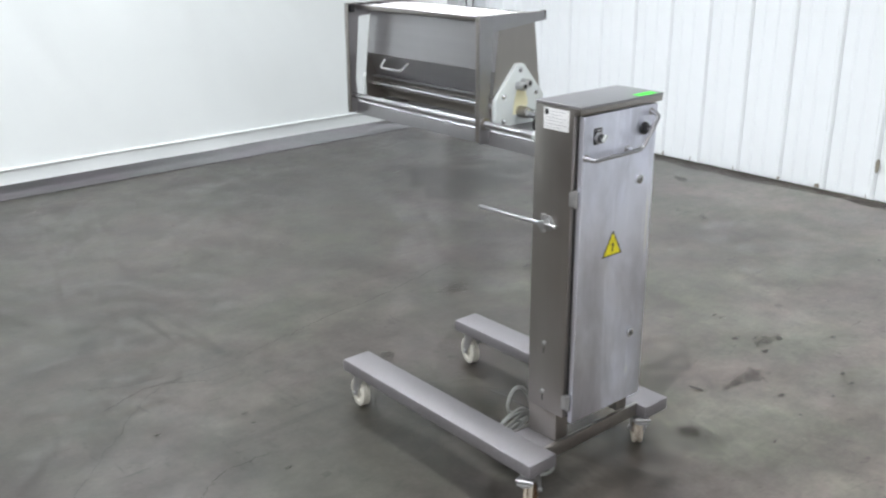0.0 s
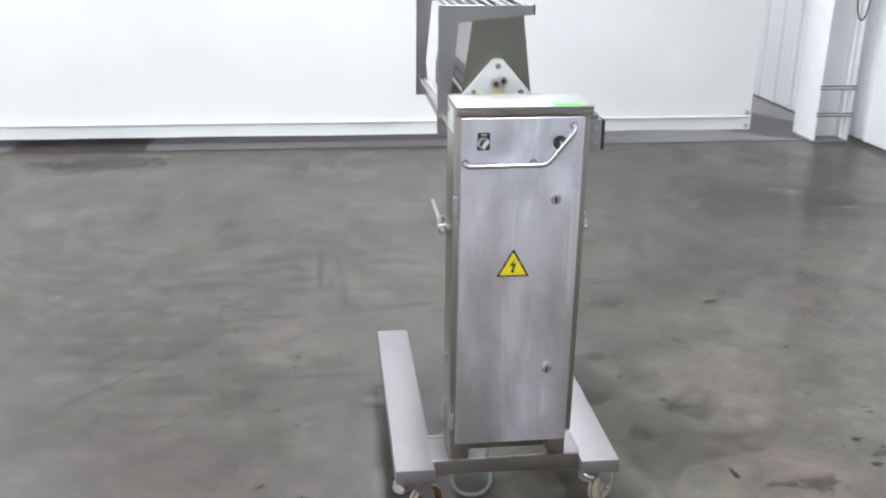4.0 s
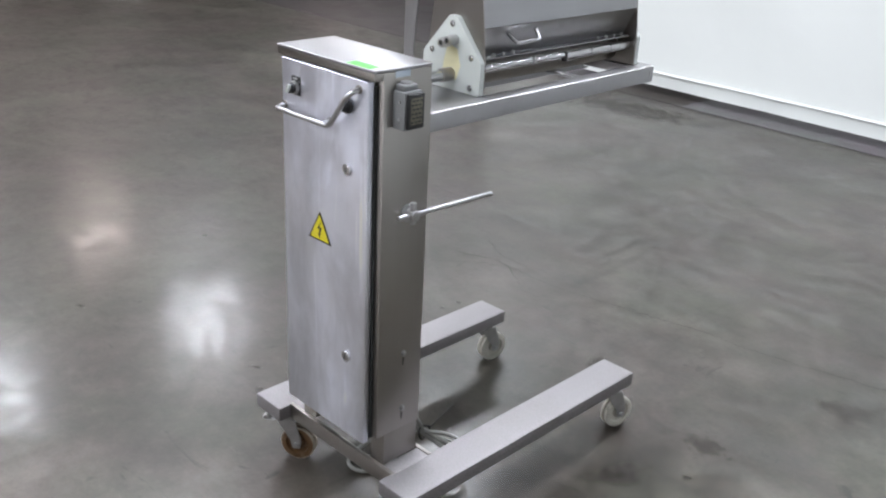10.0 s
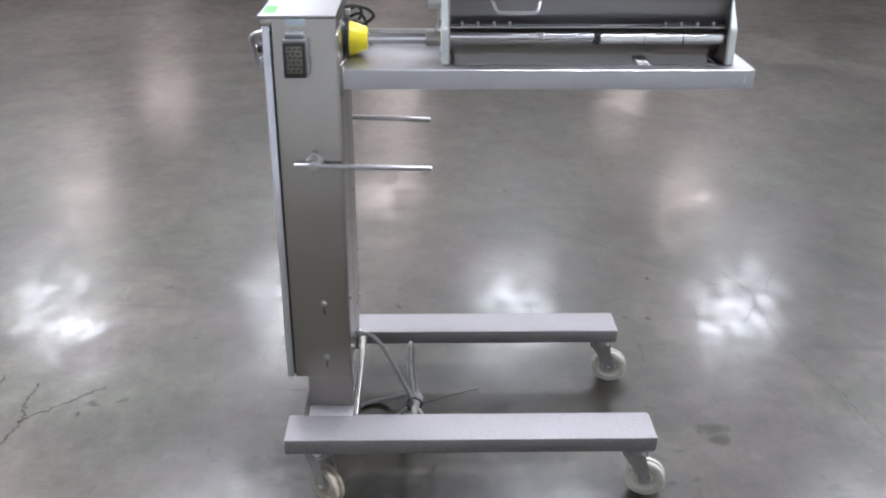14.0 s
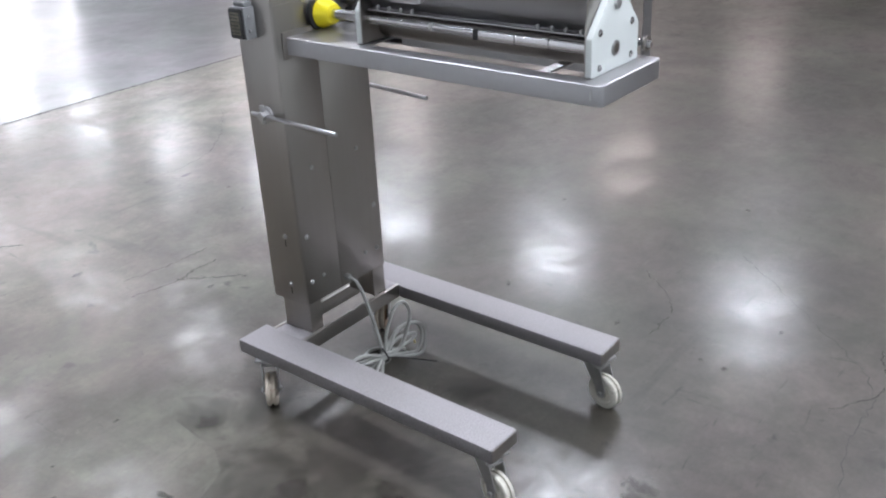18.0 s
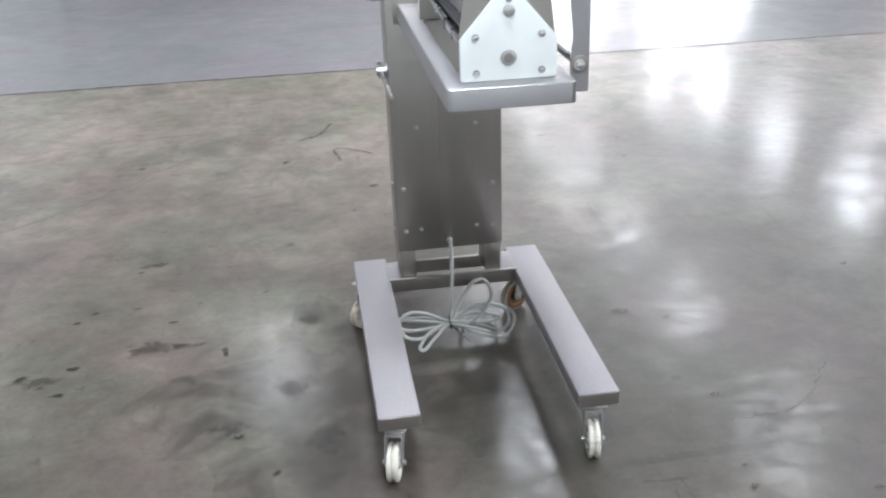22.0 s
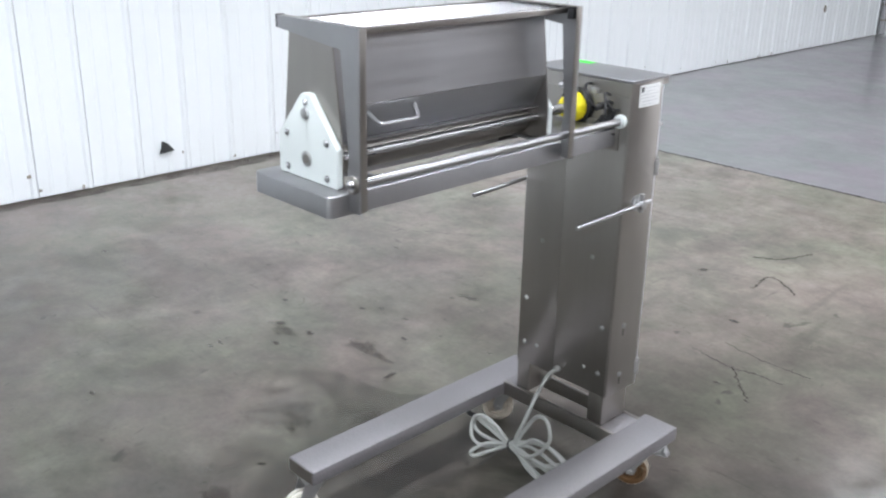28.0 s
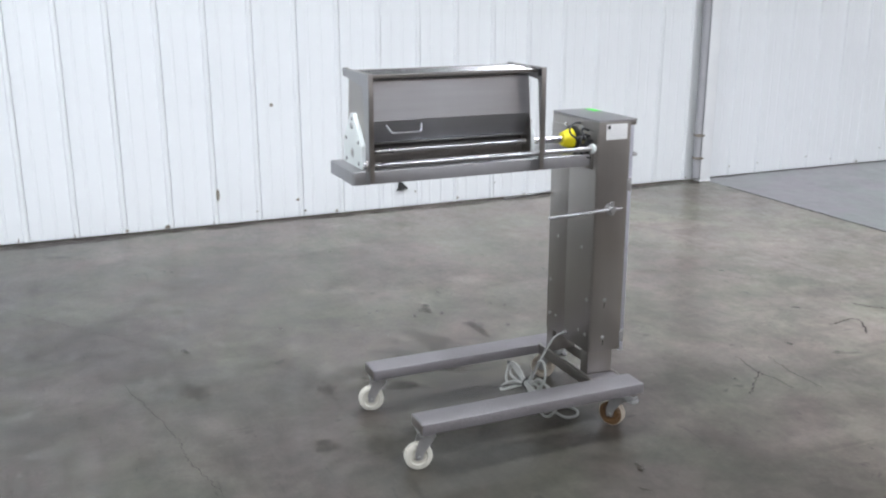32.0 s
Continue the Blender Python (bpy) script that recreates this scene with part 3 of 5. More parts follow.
def sheet(bm, x0, x1, z0, z1, y, wave, nx=240, nz=60, thick=0.003):
    for side in (0, 1):
        grid = []
        for j in range(nz + 1):
            z = z0 + (z1 - z0) * j / nz
            row = []
            for i in range(nx + 1):
                x = x0 + (x1 - x0) * i / nx
                d = wave * (0.55 * noise.noise(Vector((x * 0.9, 3.1, z * 0.25))) + 0.3 * noise.noise(Vector((x * 2.3, 1.7, z * 0.5))) + 0.18 * noise.noise(Vector((x * 1.1 + z, 7.7, z * 1.4))))
                fold = noise.noise(Vector((x * 1.4 + z * 0.9, 4.4, z * 0.35 - x * 0.1)))
                d += wave * 0.55 * (max(0.0, 0.22 - abs(fold)) * min(1.0, (z - z0) * 2.5)) * (1 + noise.noise(Vector((x * 0.8, 9.1, z * 0.8))))
                d += wave * 0.1 * noise.noise(Vector((x * 5.5 + z * 1.2, 2.2, z * 0.9))) * min(1.0, (z - z0) * 2.0)
                row.append(bm.verts.new((x, y + d + side * thick, z)))
            grid.append(row)
        for j in range(nz):
            for i in range(nx):
                bm.faces.new((grid[j][i], grid[j][i + 1], grid[j + 1][i + 1], grid[j + 1][i]))
    return bm


part("sheet", sheet(bm_new(), CUR_X0, CUR_X1, CUR_Z + 0.085, 4.25, CUR_Y, 0.05), VINYL, curtain)
bm = sheet(bm_new(), CUR_X0, CUR_X1, CUR_Z, CUR_Z + 0.1, CUR_Y - 0.012, 0.05, 240, 3, 0.008)
part("hem", bm, VINYL, curtain, "bright doubled hem band")
bm = bm_new()
tube(bm, [Vector((x, CUR_Y - 0.02 + 0.05 * 0.55 * noise.noise(Vector((x * 0.9, 3.1, 0.05))), CUR_Z + 0.1)) for x in np.linspace(CUR_X0, CUR_X1, 60)], 0.009)
part("hem_pipe", bm, VINYL, curtain)
for z in (CUR_Z + 0.03, CUR_Z + 0.13):
    part("grommet", rod(bm_new(), (CUR_X1 - 0.04, CUR_Y - 0.032, z), (CUR_X1 - 0.04, CUR_Y - 0.02, z), 0.016, 14), ZINC, curtain)
part("edge_strip", box(bm_new(), CUR_X0 - 0.012, CUR_X0 + 0.012, CUR_Y - 0.03, CUR_Y + 0.02, CUR_Z, 4.2, 0.003), VINYL, curtain, "doubled edge strip")
part("track", box(bm_new(), CUR_X0 - 0.1, CUR_X1 + 0.1, CUR_Y - 0.03, CUR_Y + 0.03, 4.24, 4.3, 0.004), ZINC, curtain)

# ceiling lamps, with some unseen ones added as fill
def ceiling_lamp(glow_mat, label):
    o = thing("ceiling_lamp", (0, 0, 4.0), label, "lamp", group="ceiling lamps")
    part("housing", box(bm_new(), -0.33, 0.33, -0.48, 0.48, 4.015, 4.12, 0.02), COLUMN, o)
    bm = bm_new()
    bm.faces.new([bm.verts.new(v) for v in ((-0.3, -0.45, 4.012), (-0.3, 0.45, 4.012), (0.3, 0.45, 4.012), (0.3, -0.45, 4.012))])
    part("diffuser", bm, glow_mat, o, "glowing diffuser")
    for y in (-0.2, 0.2):
        part("hanger", rod(bm_new(), (0, y, 4.12), (0, y, 4.3), 0.006, 8), ZINC, o)
    return o


ROW = [0.3 + 2.72 * k for k in range(-6, 5)]
# Lamps at x 2.15 and 4.4 are unseen, added to brighten bay and curtain.
cool_spots = [(-1.8, y) for y in ROW if 0 < y < 6] + [(-5.75, y) for y in ROW] + [(2.15, y) for y in (3.02, 5.2, 8.46)] + [(4.4, 8.6)]
warm_spots = [(-9.4, -3.3 + 4.7 * k) for k in range(-2, 4)] + [(-14.8, -8.0 + 4.7 * k) for k in range(-1, 4)]
dim_spots = [(-1.8, -2.4 - 2.43 * k) for k in range(6)] + [(0.6, -2.65), (0.6, -5.0), (3.0, -4.5)]
for mat, label, spots in ((GLOW_DIM, "white hanging ceiling lamp, dimly lit", dim_spots), (GLOW, "white hanging ceiling lamp, lit, the unseen ones added as fill", cool_spots), (GLOW_FILL, "white hanging ceiling lamp, lit, the unseen ones added as fill", [(2.15, 0.3)]), (GLOW_WARM, "hanging ceiling lamp, lit, slightly warm", warm_spots)):
    lamp = ceiling_lamp(mat, label)
    lamp.location = (*spots[0], 4.0)
    for x, y in spots[1:]:
        copy_thing(lamp, pose(x, y, 4.0))

# far stock, with the hall's dimness put into its colours
def pallet_stack(x, y, load, h, turn=0):
    p = thing("loaded_pallet", (x, y, 0), "wooden pallet stacked with goods, darkened in colour for the dim hall", "pallet", group="stock pallets")
    for k in range(3):
        part("runner", box(bm_new(), x - 0.5 + k * 0.45, x - 0.4 + k * 0.45, y - 0.6, y + 0.6, 0, 0.1), WOOD_DIM, p)
    for k in range(6):
        part("deck_board", box(bm_new(), x - 0.5, x + 0.5, y - 0.6 + k * 0.215, y - 0.48 + k * 0.215, 0.1, 0.125), WOOD_DIM, p)
    nz = max(1, int(h / 0.3))
    for j in range(nz):
        for i in range(2):
            part("carton" if load == CARTON_DIM else "sack", box(bm_new(), x - 0.48 + i * 0.49, x - 0.01 + i * 0.49, y - 0.57, y + 0.57, 0.126 + j * 0.3, 0.42 + j * 0.3, 0.03), load, p)
    p.rotation_euler[2] = turn


pallet_stack(-9.9, 9.4, CARTON_DIM, 0.9)
pallet_stack(-9.2, 11.2, SACK_DIM, 0.6)
pallet_stack(-11.2, 10.6, SACK_DIM, 0.6)
pallet_stack(-11.6, 8.6, CARTON_DIM, 1.2)
pallet_stack(-9.6, 17.0, CARTON_DIM, 1.2)
bm = bm_new()
rod(bm, (-9.95, 14.25, 0.0), (-9.95, 14.25, 0.5), 0.1, 16, bevel=0.03)
rod(bm, (-9.95, 14.25, 0.5), (-9.95, 14.25, 0.6), 0.03, 12)
solid("fire_extinguisher", bm, RED, "red fire extinguisher standing on the dark floor", "extinguisher")
bm = bm_new()
box(bm, -9.3, -8.7, 6.3, 6.8, 0.1, 0.42, 0.03)
tub = thing("floor_cleaner", (-9, 6.55, 0), "whitish box greyed for the dim hall, on a low ochre trolley", "trolley")
part("box", bm, PIPE, tub)
part("base", box(bm_new(), -9.4, -8.45, 6.2, 6.9, 0.04, 0.1, 0.02), BRASS, tub)
for x in (-9.3, -8.55):
    for y in (6.25, 6.85):
        part("wheel", rod(bm_new(), (x, y - 0.02, 0.03), (x, y + 0.02, 0.03), 0.03, 12), BLACK, tub)

# ---- floor marks ----
def ribbon(pts, w):
    bm = bm_new()
    line = smooth_line([(x, y, 0.0015) for x, y in pts], 14)
    prev = None
    for i, p in enumerate(line):
        d = (line[min(i + 1, len(line) - 1)] - line[max(i - 1, 0)]).normalized()
        s = Vector((-d.y, d.x, 0)) * w * random.uniform(0.3, 1.0)
        j = Vector((-d.y, d.x, 0)) * random.uniform(-0.008, 0.008)
        pair = (bm.verts.new(p + j + s), bm.verts.new(p + j - s))
        if prev:
            bm.faces.new((prev[0], pair[0], pair[1], prev[1]))
        prev = pair
    return bm


for pts, w in ((((0.6, 2.45), (0.91, 2.79), (1.21, 3.085), (1.51, 3.11), (1.85, 3.18), (2.12, 3.246), (2.33, 3.26), (2.9, 3.4)), 0.0018),
               (((3.4, 3.3), (4.2, 3.9), (4.7, 4.1)), 0.0015), (((0.0, 1.0), (-0.6, 1.5), (-1.4, 1.7)), 0.0015),
               (((3.0, -0.2), (3.5, 0.4), (3.9, 0.7)), 0.0015), (((0.4, -0.8), (0.9, -0.3), (1.4, -0.2)), 0.0015)):
    solid("floor_crack", ribbon(pts, w), CRACK, "fine dark crack in the concrete floor", "crack", "structure")
for pts, w in ((((2.11, 0.74), (1.94, 0.78), (1.84, 0.76), (1.73, 0.76)), 0.004), (((2.05, 0.61), (1.87, 0.64), (1.68, 0.64)), 0.003), (((2.46, -0.34), (2.35, -0.42), (2.28, -0.6)), 0.009),
               (((2.26, 0.02), (2.27, -0.17), (2.09, -0.05)), 0.007), (((1.93, 0.77), (1.84, 0.87), (1.75, 0.97)), 0.005), (((1.0, 3.05), (1.2, 3.12), (1.4, 3.02)), 0.0022), (((1.0, 3.26), (1.14, 3.18), (1.3, 3.17)), 0.002),
               (((0.9, 2.2), (1.1, 2.4), (1.3, 2.42)), 0.002)):
    solid("floor_scratch", ribbon(pts, w), SCRATCH, "dull dark scratch in the worn concrete floor", "scratch", "structure")


for y0 in (SOUTH_Y + 0.004, NORTH_Y - 0.003):
    pts = [(-5.5 + 0.17 * k, y0 + random.uniform(-0.003, 0.003)) for k in range(64)]
    solid("joint_chips", ribbon(pts, 0.013), CRACK, "chipped dark edge along a floor joint", "crack", "structure")


def wall_dirt(y0, y1, step=0.06):
    """An uneven strip of dirt swept against the foot of the wall."""
    bm = bm_new()
    prev = None
    for k in range(int((y1 - y0) / step) + 1):
        y = y0 + k * step
        w = 0.09 + 0.06 * noise.noise(Vector((y * 0.9, 3.3, 0))) + 0.05 * noise.noise(Vector((y * 5.0, 1.3, 0)))
        pair = (bm.verts.new((WALL_X - 0.004, y, 0.0018)), bm.verts.new((WALL_X - 0.03 - max(0.02, w), y, 0.0018)))
        if prev:
            bm.faces.new((prev[0], pair[0], pair[1], prev[1]))
        prev = pair
    return bm


solid("wall_foot_dirt", wall_dirt(SOUTH_Y + 0.05, NORTH_Y - 0.05), WALL_FOOT, "brown dirt swept against the foot of the wall", "dirt", "stuff")


def blot(x, y, a, b, turn, rag=0.5, n=30, z=0.002):
    bm = bm_new()
    ph = random.uniform(0, 99)
    pts = []
    for k in range(n):
        t = k * math.tau / n
        r = 1 + rag * 1.6 * noise.noise(Vector((math.cos(t) * 1.6 + ph, math.sin(t) * 1.6, ph)))
        u, v = a * r * math.cos(t), b * r * math.sin(t)
        c, s = math.cos(turn), math.sin(turn)
        pts.append(bm.verts.new((x + u * c - v * s, y + u * s + v * c, z)))
    bm.faces.new(pts)
    return bm


SPECKS = ((3.185, 1.412, 0.034, 0.016, 0.4), (3.045, 1.402, 0.026, 0.012, 0.2), (3.19, 1.772, 0.024, 0.014, 0.1), (3.205, 1.922, 0.032, 0.017, 0.0), (3.345, 1.8, 0.022, 0.014, 0.6), (2.722, 1.762, 0.011, 0.042, 0.2),
          (3.27, 1.87, 0.026, 0.01, 0.4), (3.35, 2.12, 0.026, 0.01, 0.2), (2.91, 1.53, 0.022, 0.01, 0.1), (3.07, 1.11, 0.02, 0.01, 0.5), (3.69, 0.89, 0.024, 0.011, 0.1), (2.83, 1.41, 0.016, 0.009, 0.3), (3.24, 1.47, 0.02, 0.014, 0.0),
          (1.395, 1.765, 0.03, 0.018, 0.1), (1.268, 1.838, 0.036, 0.007, 0.5), (1.35, 2.62, 0.026, 0.01, 0.7), (1.3, 2.3, 0.02, 0.009, 0.4), (1.2, -0.11, 0.05, 0.011, 0.1), (1.07, 2.76, 0.022, 0.01, 0.2), (2.6, 1.37, 0.018, 0.008, 0.2),
          (3.01, 4.59, 0.024, 0.01, 0.3), (4.53, 3.18, 0.022, 0.009, 0.1), (4.54, 3.02, 0.03, 0.01, 0.1), (3.11, 6.01, 0.05, 0.012, 0.0), (2.42, 4.21, 0.018, 0.009, 0.2), (2.12, 4.9, 0.02, 0.008, 0.1), (1.37, 2.7, 0.018, 0.01, 0.4),
          (2.66, 2.235, 0.022, 0.013, 0.5), (2.55, 2.42, 0.02, 0.012, 0.5), (0.9, 0.3, 0.022, 0.01, 0.5), (0.2, 2.3, 0.026, 0.014, 0.4), (1.2, 0.2, 0.02, 0.01, 0.2), (4.1, 1.1, 0.024, 0.014, 0.5), (0.5, 1.6, 0.03, 0.012, 0.7), (3.52, 1.66, 0.022, 0.012, 0.0),
          (3.22, -0.08, 0.03, 0.014, 0.3), (2.53, 0.0, 0.034, 0.02, 0.7), (2.13, 0.41, 0.03, 0.012, 0.2), (1.9, 0.93, 0.018, 0.01, 0.2), (4.51, 2.98, 0.03, 0.014, 0.6), (3.3, 2.61, 0.02, 0.012, 0.1), (3.18, 3.1, 0.04, 0.012, 0.5), (4.56, 1.97, 0.022, 0.012, 0.3), (3.35, 2.08, 0.03, 0.01, 0.3))
PATCHES = ((2.955, 1.69, 0.095, 0.05, -0.1), (2.84, 1.7, 0.09, 0.022, 0.0), (3.29, 1.825, 0.1, 0.038, 0.15), (5.16, 3.62, 0.13, 0.042, 0.8), (2.515, 2.02, 0.075, 0.055, 0.9), (2.7, 2.19, 0.07, 0.035, 0.2), (2.45, 1.6, 0.06, 0.04, 0.2), (2.0, 2.75, 0.08, 0.05, 0.2),
           (2.69, 3.12, 0.13, 0.06, 0.4), (2.5, 2.6, 0.1, 0.05, 0.2), (-0.1, 5.85, 0.62, 0.28, 0.0), (0.0, 5.72, 0.55, 0.2, 0.05), (2.42, 2.3, 0.1, 0.04, 1.1), (3.05, 1.05, 0.09, 0.03, 0.2))
# First patch is the dispenser's shade painted on the floor, second is damp.
BROAD = ((2.3, 2.05, 0.72, 0.56, 0.2), (4.1, 4.6, 0.75, 0.5, 0.5))
LEVEL = {"broad_damp_shade": 0.0016, "damp_patch": 0.0022, "floor_dirt": 0.004}
for mat, label, marks in ((DAMP_SHADE, "broad faint darkening of the concrete floor, damp and painted shade", BROAD), (STAIN, "small dark stain on the concrete floor", SPECKS), (FAINT, "faint ragged damp patch on the concrete floor", PATCHES)):
    for k, (x, y, a, b, turn) in enumerate(marks):
        solid("floor_mark", blot(x, y, a, b, turn, z=LEVEL[mat.name] + 0.00006 * k), mat, label, "stain", "structure")

bm = bm_new()
edge = [(-0.74, 6.103), (-0.72, 6.28), (-0.75, 6.46), (-0.3, 6.5), (0.22, 6.47), (0.19, 6.3), (0.21, 6.104)]
rim = []
for (xa, ya), (xb, yb) in zip(edge, edge[1:] + edge[:1]):
    for k in range(5):
        rim.append(bm.verts.new((xa + (xb - xa) * k / 5 + random.uniform(-0.012, 0.012), max(6.103, ya + (yb - ya) * k / 5 + random.uniform(-0.012, 0.012)), 0.002)))
bm.faces.new(rim)
solid("floor_mark", bm, SPILL, "dark brown straight-edged stain on the floor under the curtain", "stain", "structure")
solid("floor_mark", blot(5.0, 6.75, 0.36, 0.5, 0.1, 0.2), SPILL, "dark brown stain on the floor behind the steel column", "stain", "structure")

# ---- the dispenser ----
CX = 1.9745
machine = thing("topping_dispenser", (CX, 1.95, 0), "stainless steel roller dispenser with hopper on a wheeled column stand", "machine")


def bolt(at, normal, r=0.006, h=0.005, hexa=True):
    """A hexagon or dome bolt head that stands on a face."""
    a, d = Vector(at), Vector(normal)
    bm = bm_new()
    rod(bm, a - d * 0.002, a + d * 0.0015, r * 1.45, 14)
    rod(bm, a + d * 0.0015, a + d * h, r, 6 if hexa else 12, bevel=0.001)
    return bm


# base: legs, crossbar, uprights
for x0, x1 in ((1.6575, 1.767), (2.175, 2.2845)):
    bm = box(bm_new(), x0, x1, 1.585, 2.5, 0.154, 0.196, 0.006)
    leg = part("leg", bm, STEEL_LEG, machine, "satin box-section floor leg")
    part("end_weld", box(bm_new(), x0 + 0.004, x1 - 0.004, 2.499, 2.5015, 0.157, 0.193, 0.001), STEEL, leg)
bm = bm_new()
box(bm, 1.762, 2.18, 1.622, 1.634, 0.154, 0.1975, 0.002)
box(bm, 1.762, 2.18, 1.748, 1.76, 0.154, 0.1985, 0.002)
crossbar = part("crossbar", bm, STEEL, machine)
for x0, x1 in ((1.7585, 1.8115), (2.1375, 2.1835)):
    part("gusset", box(bm_new(), x0, x1, 1.6345, 1.7475, 0.1885, 0.1968, 0.0015), STEEL_LEG, crossbar)
for x0, x1 in ((1.812, 1.864), (2.088, 2.137)):
    part("upright", box(bm_new(), x0, x1, 1.6345, 1.745, 0.1966, 0.3, 0.003), STEEL, machine)


WR = 0.0505


def caster(px, py, ang, tyre, brake):
    """A swivel caster: top plate, swivel head, fork, wheel with rim and hub, and a brake pedal where it has one."""
    m = Matrix.Translation((px, py, 0)) @ pose(0, 0, 0, 0, 0, ang)
    o = 0.034
    bm = bm_new()
    box(bm, -0.042, 0.042, -0.036, 0.036, 0.15, 0.1545, 0.002)
    rod(bm, (0, 0, 0.128), (0, 0, 0.15), 0.028, 20, bevel=0.004)
    for s in (-1, 1):
        slab(bm, [Vector((-0.028, s * 0.02, 0.13)), Vector((0.03, s * 0.02, 0.13)), Vector((o + 0.016, s * 0.02, 0.066)), Vector((o + 0.011, s * 0.02, 0.04)), Vector((o - 0.011, s * 0.02, 0.04)), Vector((o - 0.018, s * 0.02, 0.066))], Vector((0, s * 0.003, 0)))
    box(bm, -0.028, 0.03, -0.022, 0.022, 0.123, 0.131, 0.002)
    rod(bm, (o, -0.03, WR), (o, 0.03, WR), 0.007, 10)
    bm.transform(m)
    c = part("caster", bm, ZINC, machine, "zinc swivel caster fork")

    def turned(prof):
        bm = bm_new()
        line = [(-y, r) for y, r in prof[::-1]] + (prof[1:] if prof[0][0] == 0 else prof)
        ring = [[bm.verts.new((o + r * math.cos(a), y, WR + r * math.sin(a))) for y, r in line] for a in (k * math.tau / 36 for k in range(36))]
        for i in range(36):
            a, b = ring[i], ring[(i + 1) % 36]
            for k in range(len(line) - 1):
                bm.faces.new((a[k], a[k + 1], b[k + 1], b[k]))
        bm.transform(m)
        return bm

    wheel = part("wheel", turned([(0.0, 0.041), (0.005, 0.047), (0.009, 0.049), (0.0145, 0.0475), (0.0155, 0.045), (0.0155, 0.034), (0.009, 0.031), (0.008, 0.019), (0.0165, 0.017), (0.0165, 0.0085)]), tyre, c,
                 "white grooved nylon wheel" if tyre == NYLON else "amber wheel core" if tyre == AMBER else "dirty beige wheel core")
    part("tread", turned([(0.0035, 0.044), (0.0045, WR), (0.0125, WR), (0.0138, 0.0478)]), tyre if tyre == NYLON else TREAD, wheel)
    if brake:
        bm = bm_new()
        slab(bm, [Vector((-0.03, -0.026, 0.122)), Vector((-0.066, -0.022, 0.117)), Vector((-0.072, 0, 0.115)), Vector((-0.066, 0.022, 0.117)), Vector((-0.03, 0.026, 0.122))], Vector((0, 0, 0.004)))
        rod(bm, (-0.055, -0.026, 0.127), (-0.055, 0.026, 0.127), 0.006, 10)
        bm.transform(m)
        part("brake_pedal", bm, ZINC, c)


caster(2.24, 2.457, 76, NYLON, False)
caster(1.717, 2.46, 80, NYLON, False)
caster(2.243, 1.66, 45, TREAD, True)
caster(1.72, 1.645, 30, AMBER, True)

# cabinet column
bm = bm_new()
box(bm, 1.806, 2.1425, 1.605, 1.742, 0.288, 1.186, 0.003)
box(bm, 1.8065, 2.142, 1.58, 1.61, 1.17, 1.186, 0.002)
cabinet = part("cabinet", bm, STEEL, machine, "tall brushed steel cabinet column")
bm = box(bm_new(), 1.8055, 2.143, 1.578, 1.7425, 1.1862, 1.193, 0.0025, 3)
part("top_cover", bm, STEEL_BLAST, cabinet)
part("back_panel", box(bm_new(), 1.809, 1.9995, 1.742, 1.7455, 0.29, 1.15, 0.001), STEEL, cabinet)
part("back_panel", box(bm_new(), 2.0002, 2.14, 1.742, 1.7455, 0.29, 1.15, 0.001), STEEL, cabinet)
part("door_seal", box(bm_new(), 1.822, 2.126, 1.598, 1.606, 0.288, 1.155), DARK, cabinet)
for x, z in ((2.116, 0.502), (1.835, 0.5), (2.114, 0.358), (1.837, 0.357)):
    part("bolt", bolt((x, 1.7455, z), (0, 1, 0), 0.0055, 0.006), ZINC, cabinet)
for x, z in ((2.066, 0.361), (1.888, 0.36), (2.067, 0.697), (1.887, 0.698)):
    part("screw", bolt((x, 1.7455, z), (0, 1, 0), 0.0045, 0.004, False), ZINC, cabinet)
for x, nx in ((2.1425, 1), (1.806, -1)):
    for z in (0.5, 0.347):
        part("bolt", bolt((x, 1.685, z), (nx, 0, 0), 0.0055, 0.006), ZINC, cabinet)
        part("slot", box(bm_new(), x - 0.0008, x + 0.0008, 1.6835, 1.6865, z - 0.032, z - 0.012), DARK, cabinet)

# door with handle, knobs, locks and warning sign
DY = 1.58
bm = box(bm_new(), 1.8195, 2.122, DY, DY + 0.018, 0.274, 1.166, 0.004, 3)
door = part("door", bm, STEEL_DOOR_LIT, machine, "smudged steel cabinet door, closed, lightened in colour for the light on it")
hp = rounded([(1.83, DY - 0.002, 1.056), (1.83, DY - 0.027, 1.053), (2.026, DY - 0.029, 1.055), (2.094, DY - 0.029, 1.14), (2.094, DY - 0.002, 1.146)], 0.016, 6)
handle = part("handle", tube(bm_new(), hp, 0.006, 12), ROD, door, "bent round steel bar handle")
part("handle_foot", rod(bm_new(), (1.998, DY + 0.002, 1.055), (1.998, DY - 0.026, 1.055), 0.0055, 12), ROD, handle)
for x, z in ((1.83, 1.056), (2.094, 1.146), (1.998, 1.055)):
    part("weld_collar", rod(bm_new(), (x, DY + 0.001, z), (x, DY - 0.003, z), 0.0095, 16, bevel=0.001), STEEL, handle)
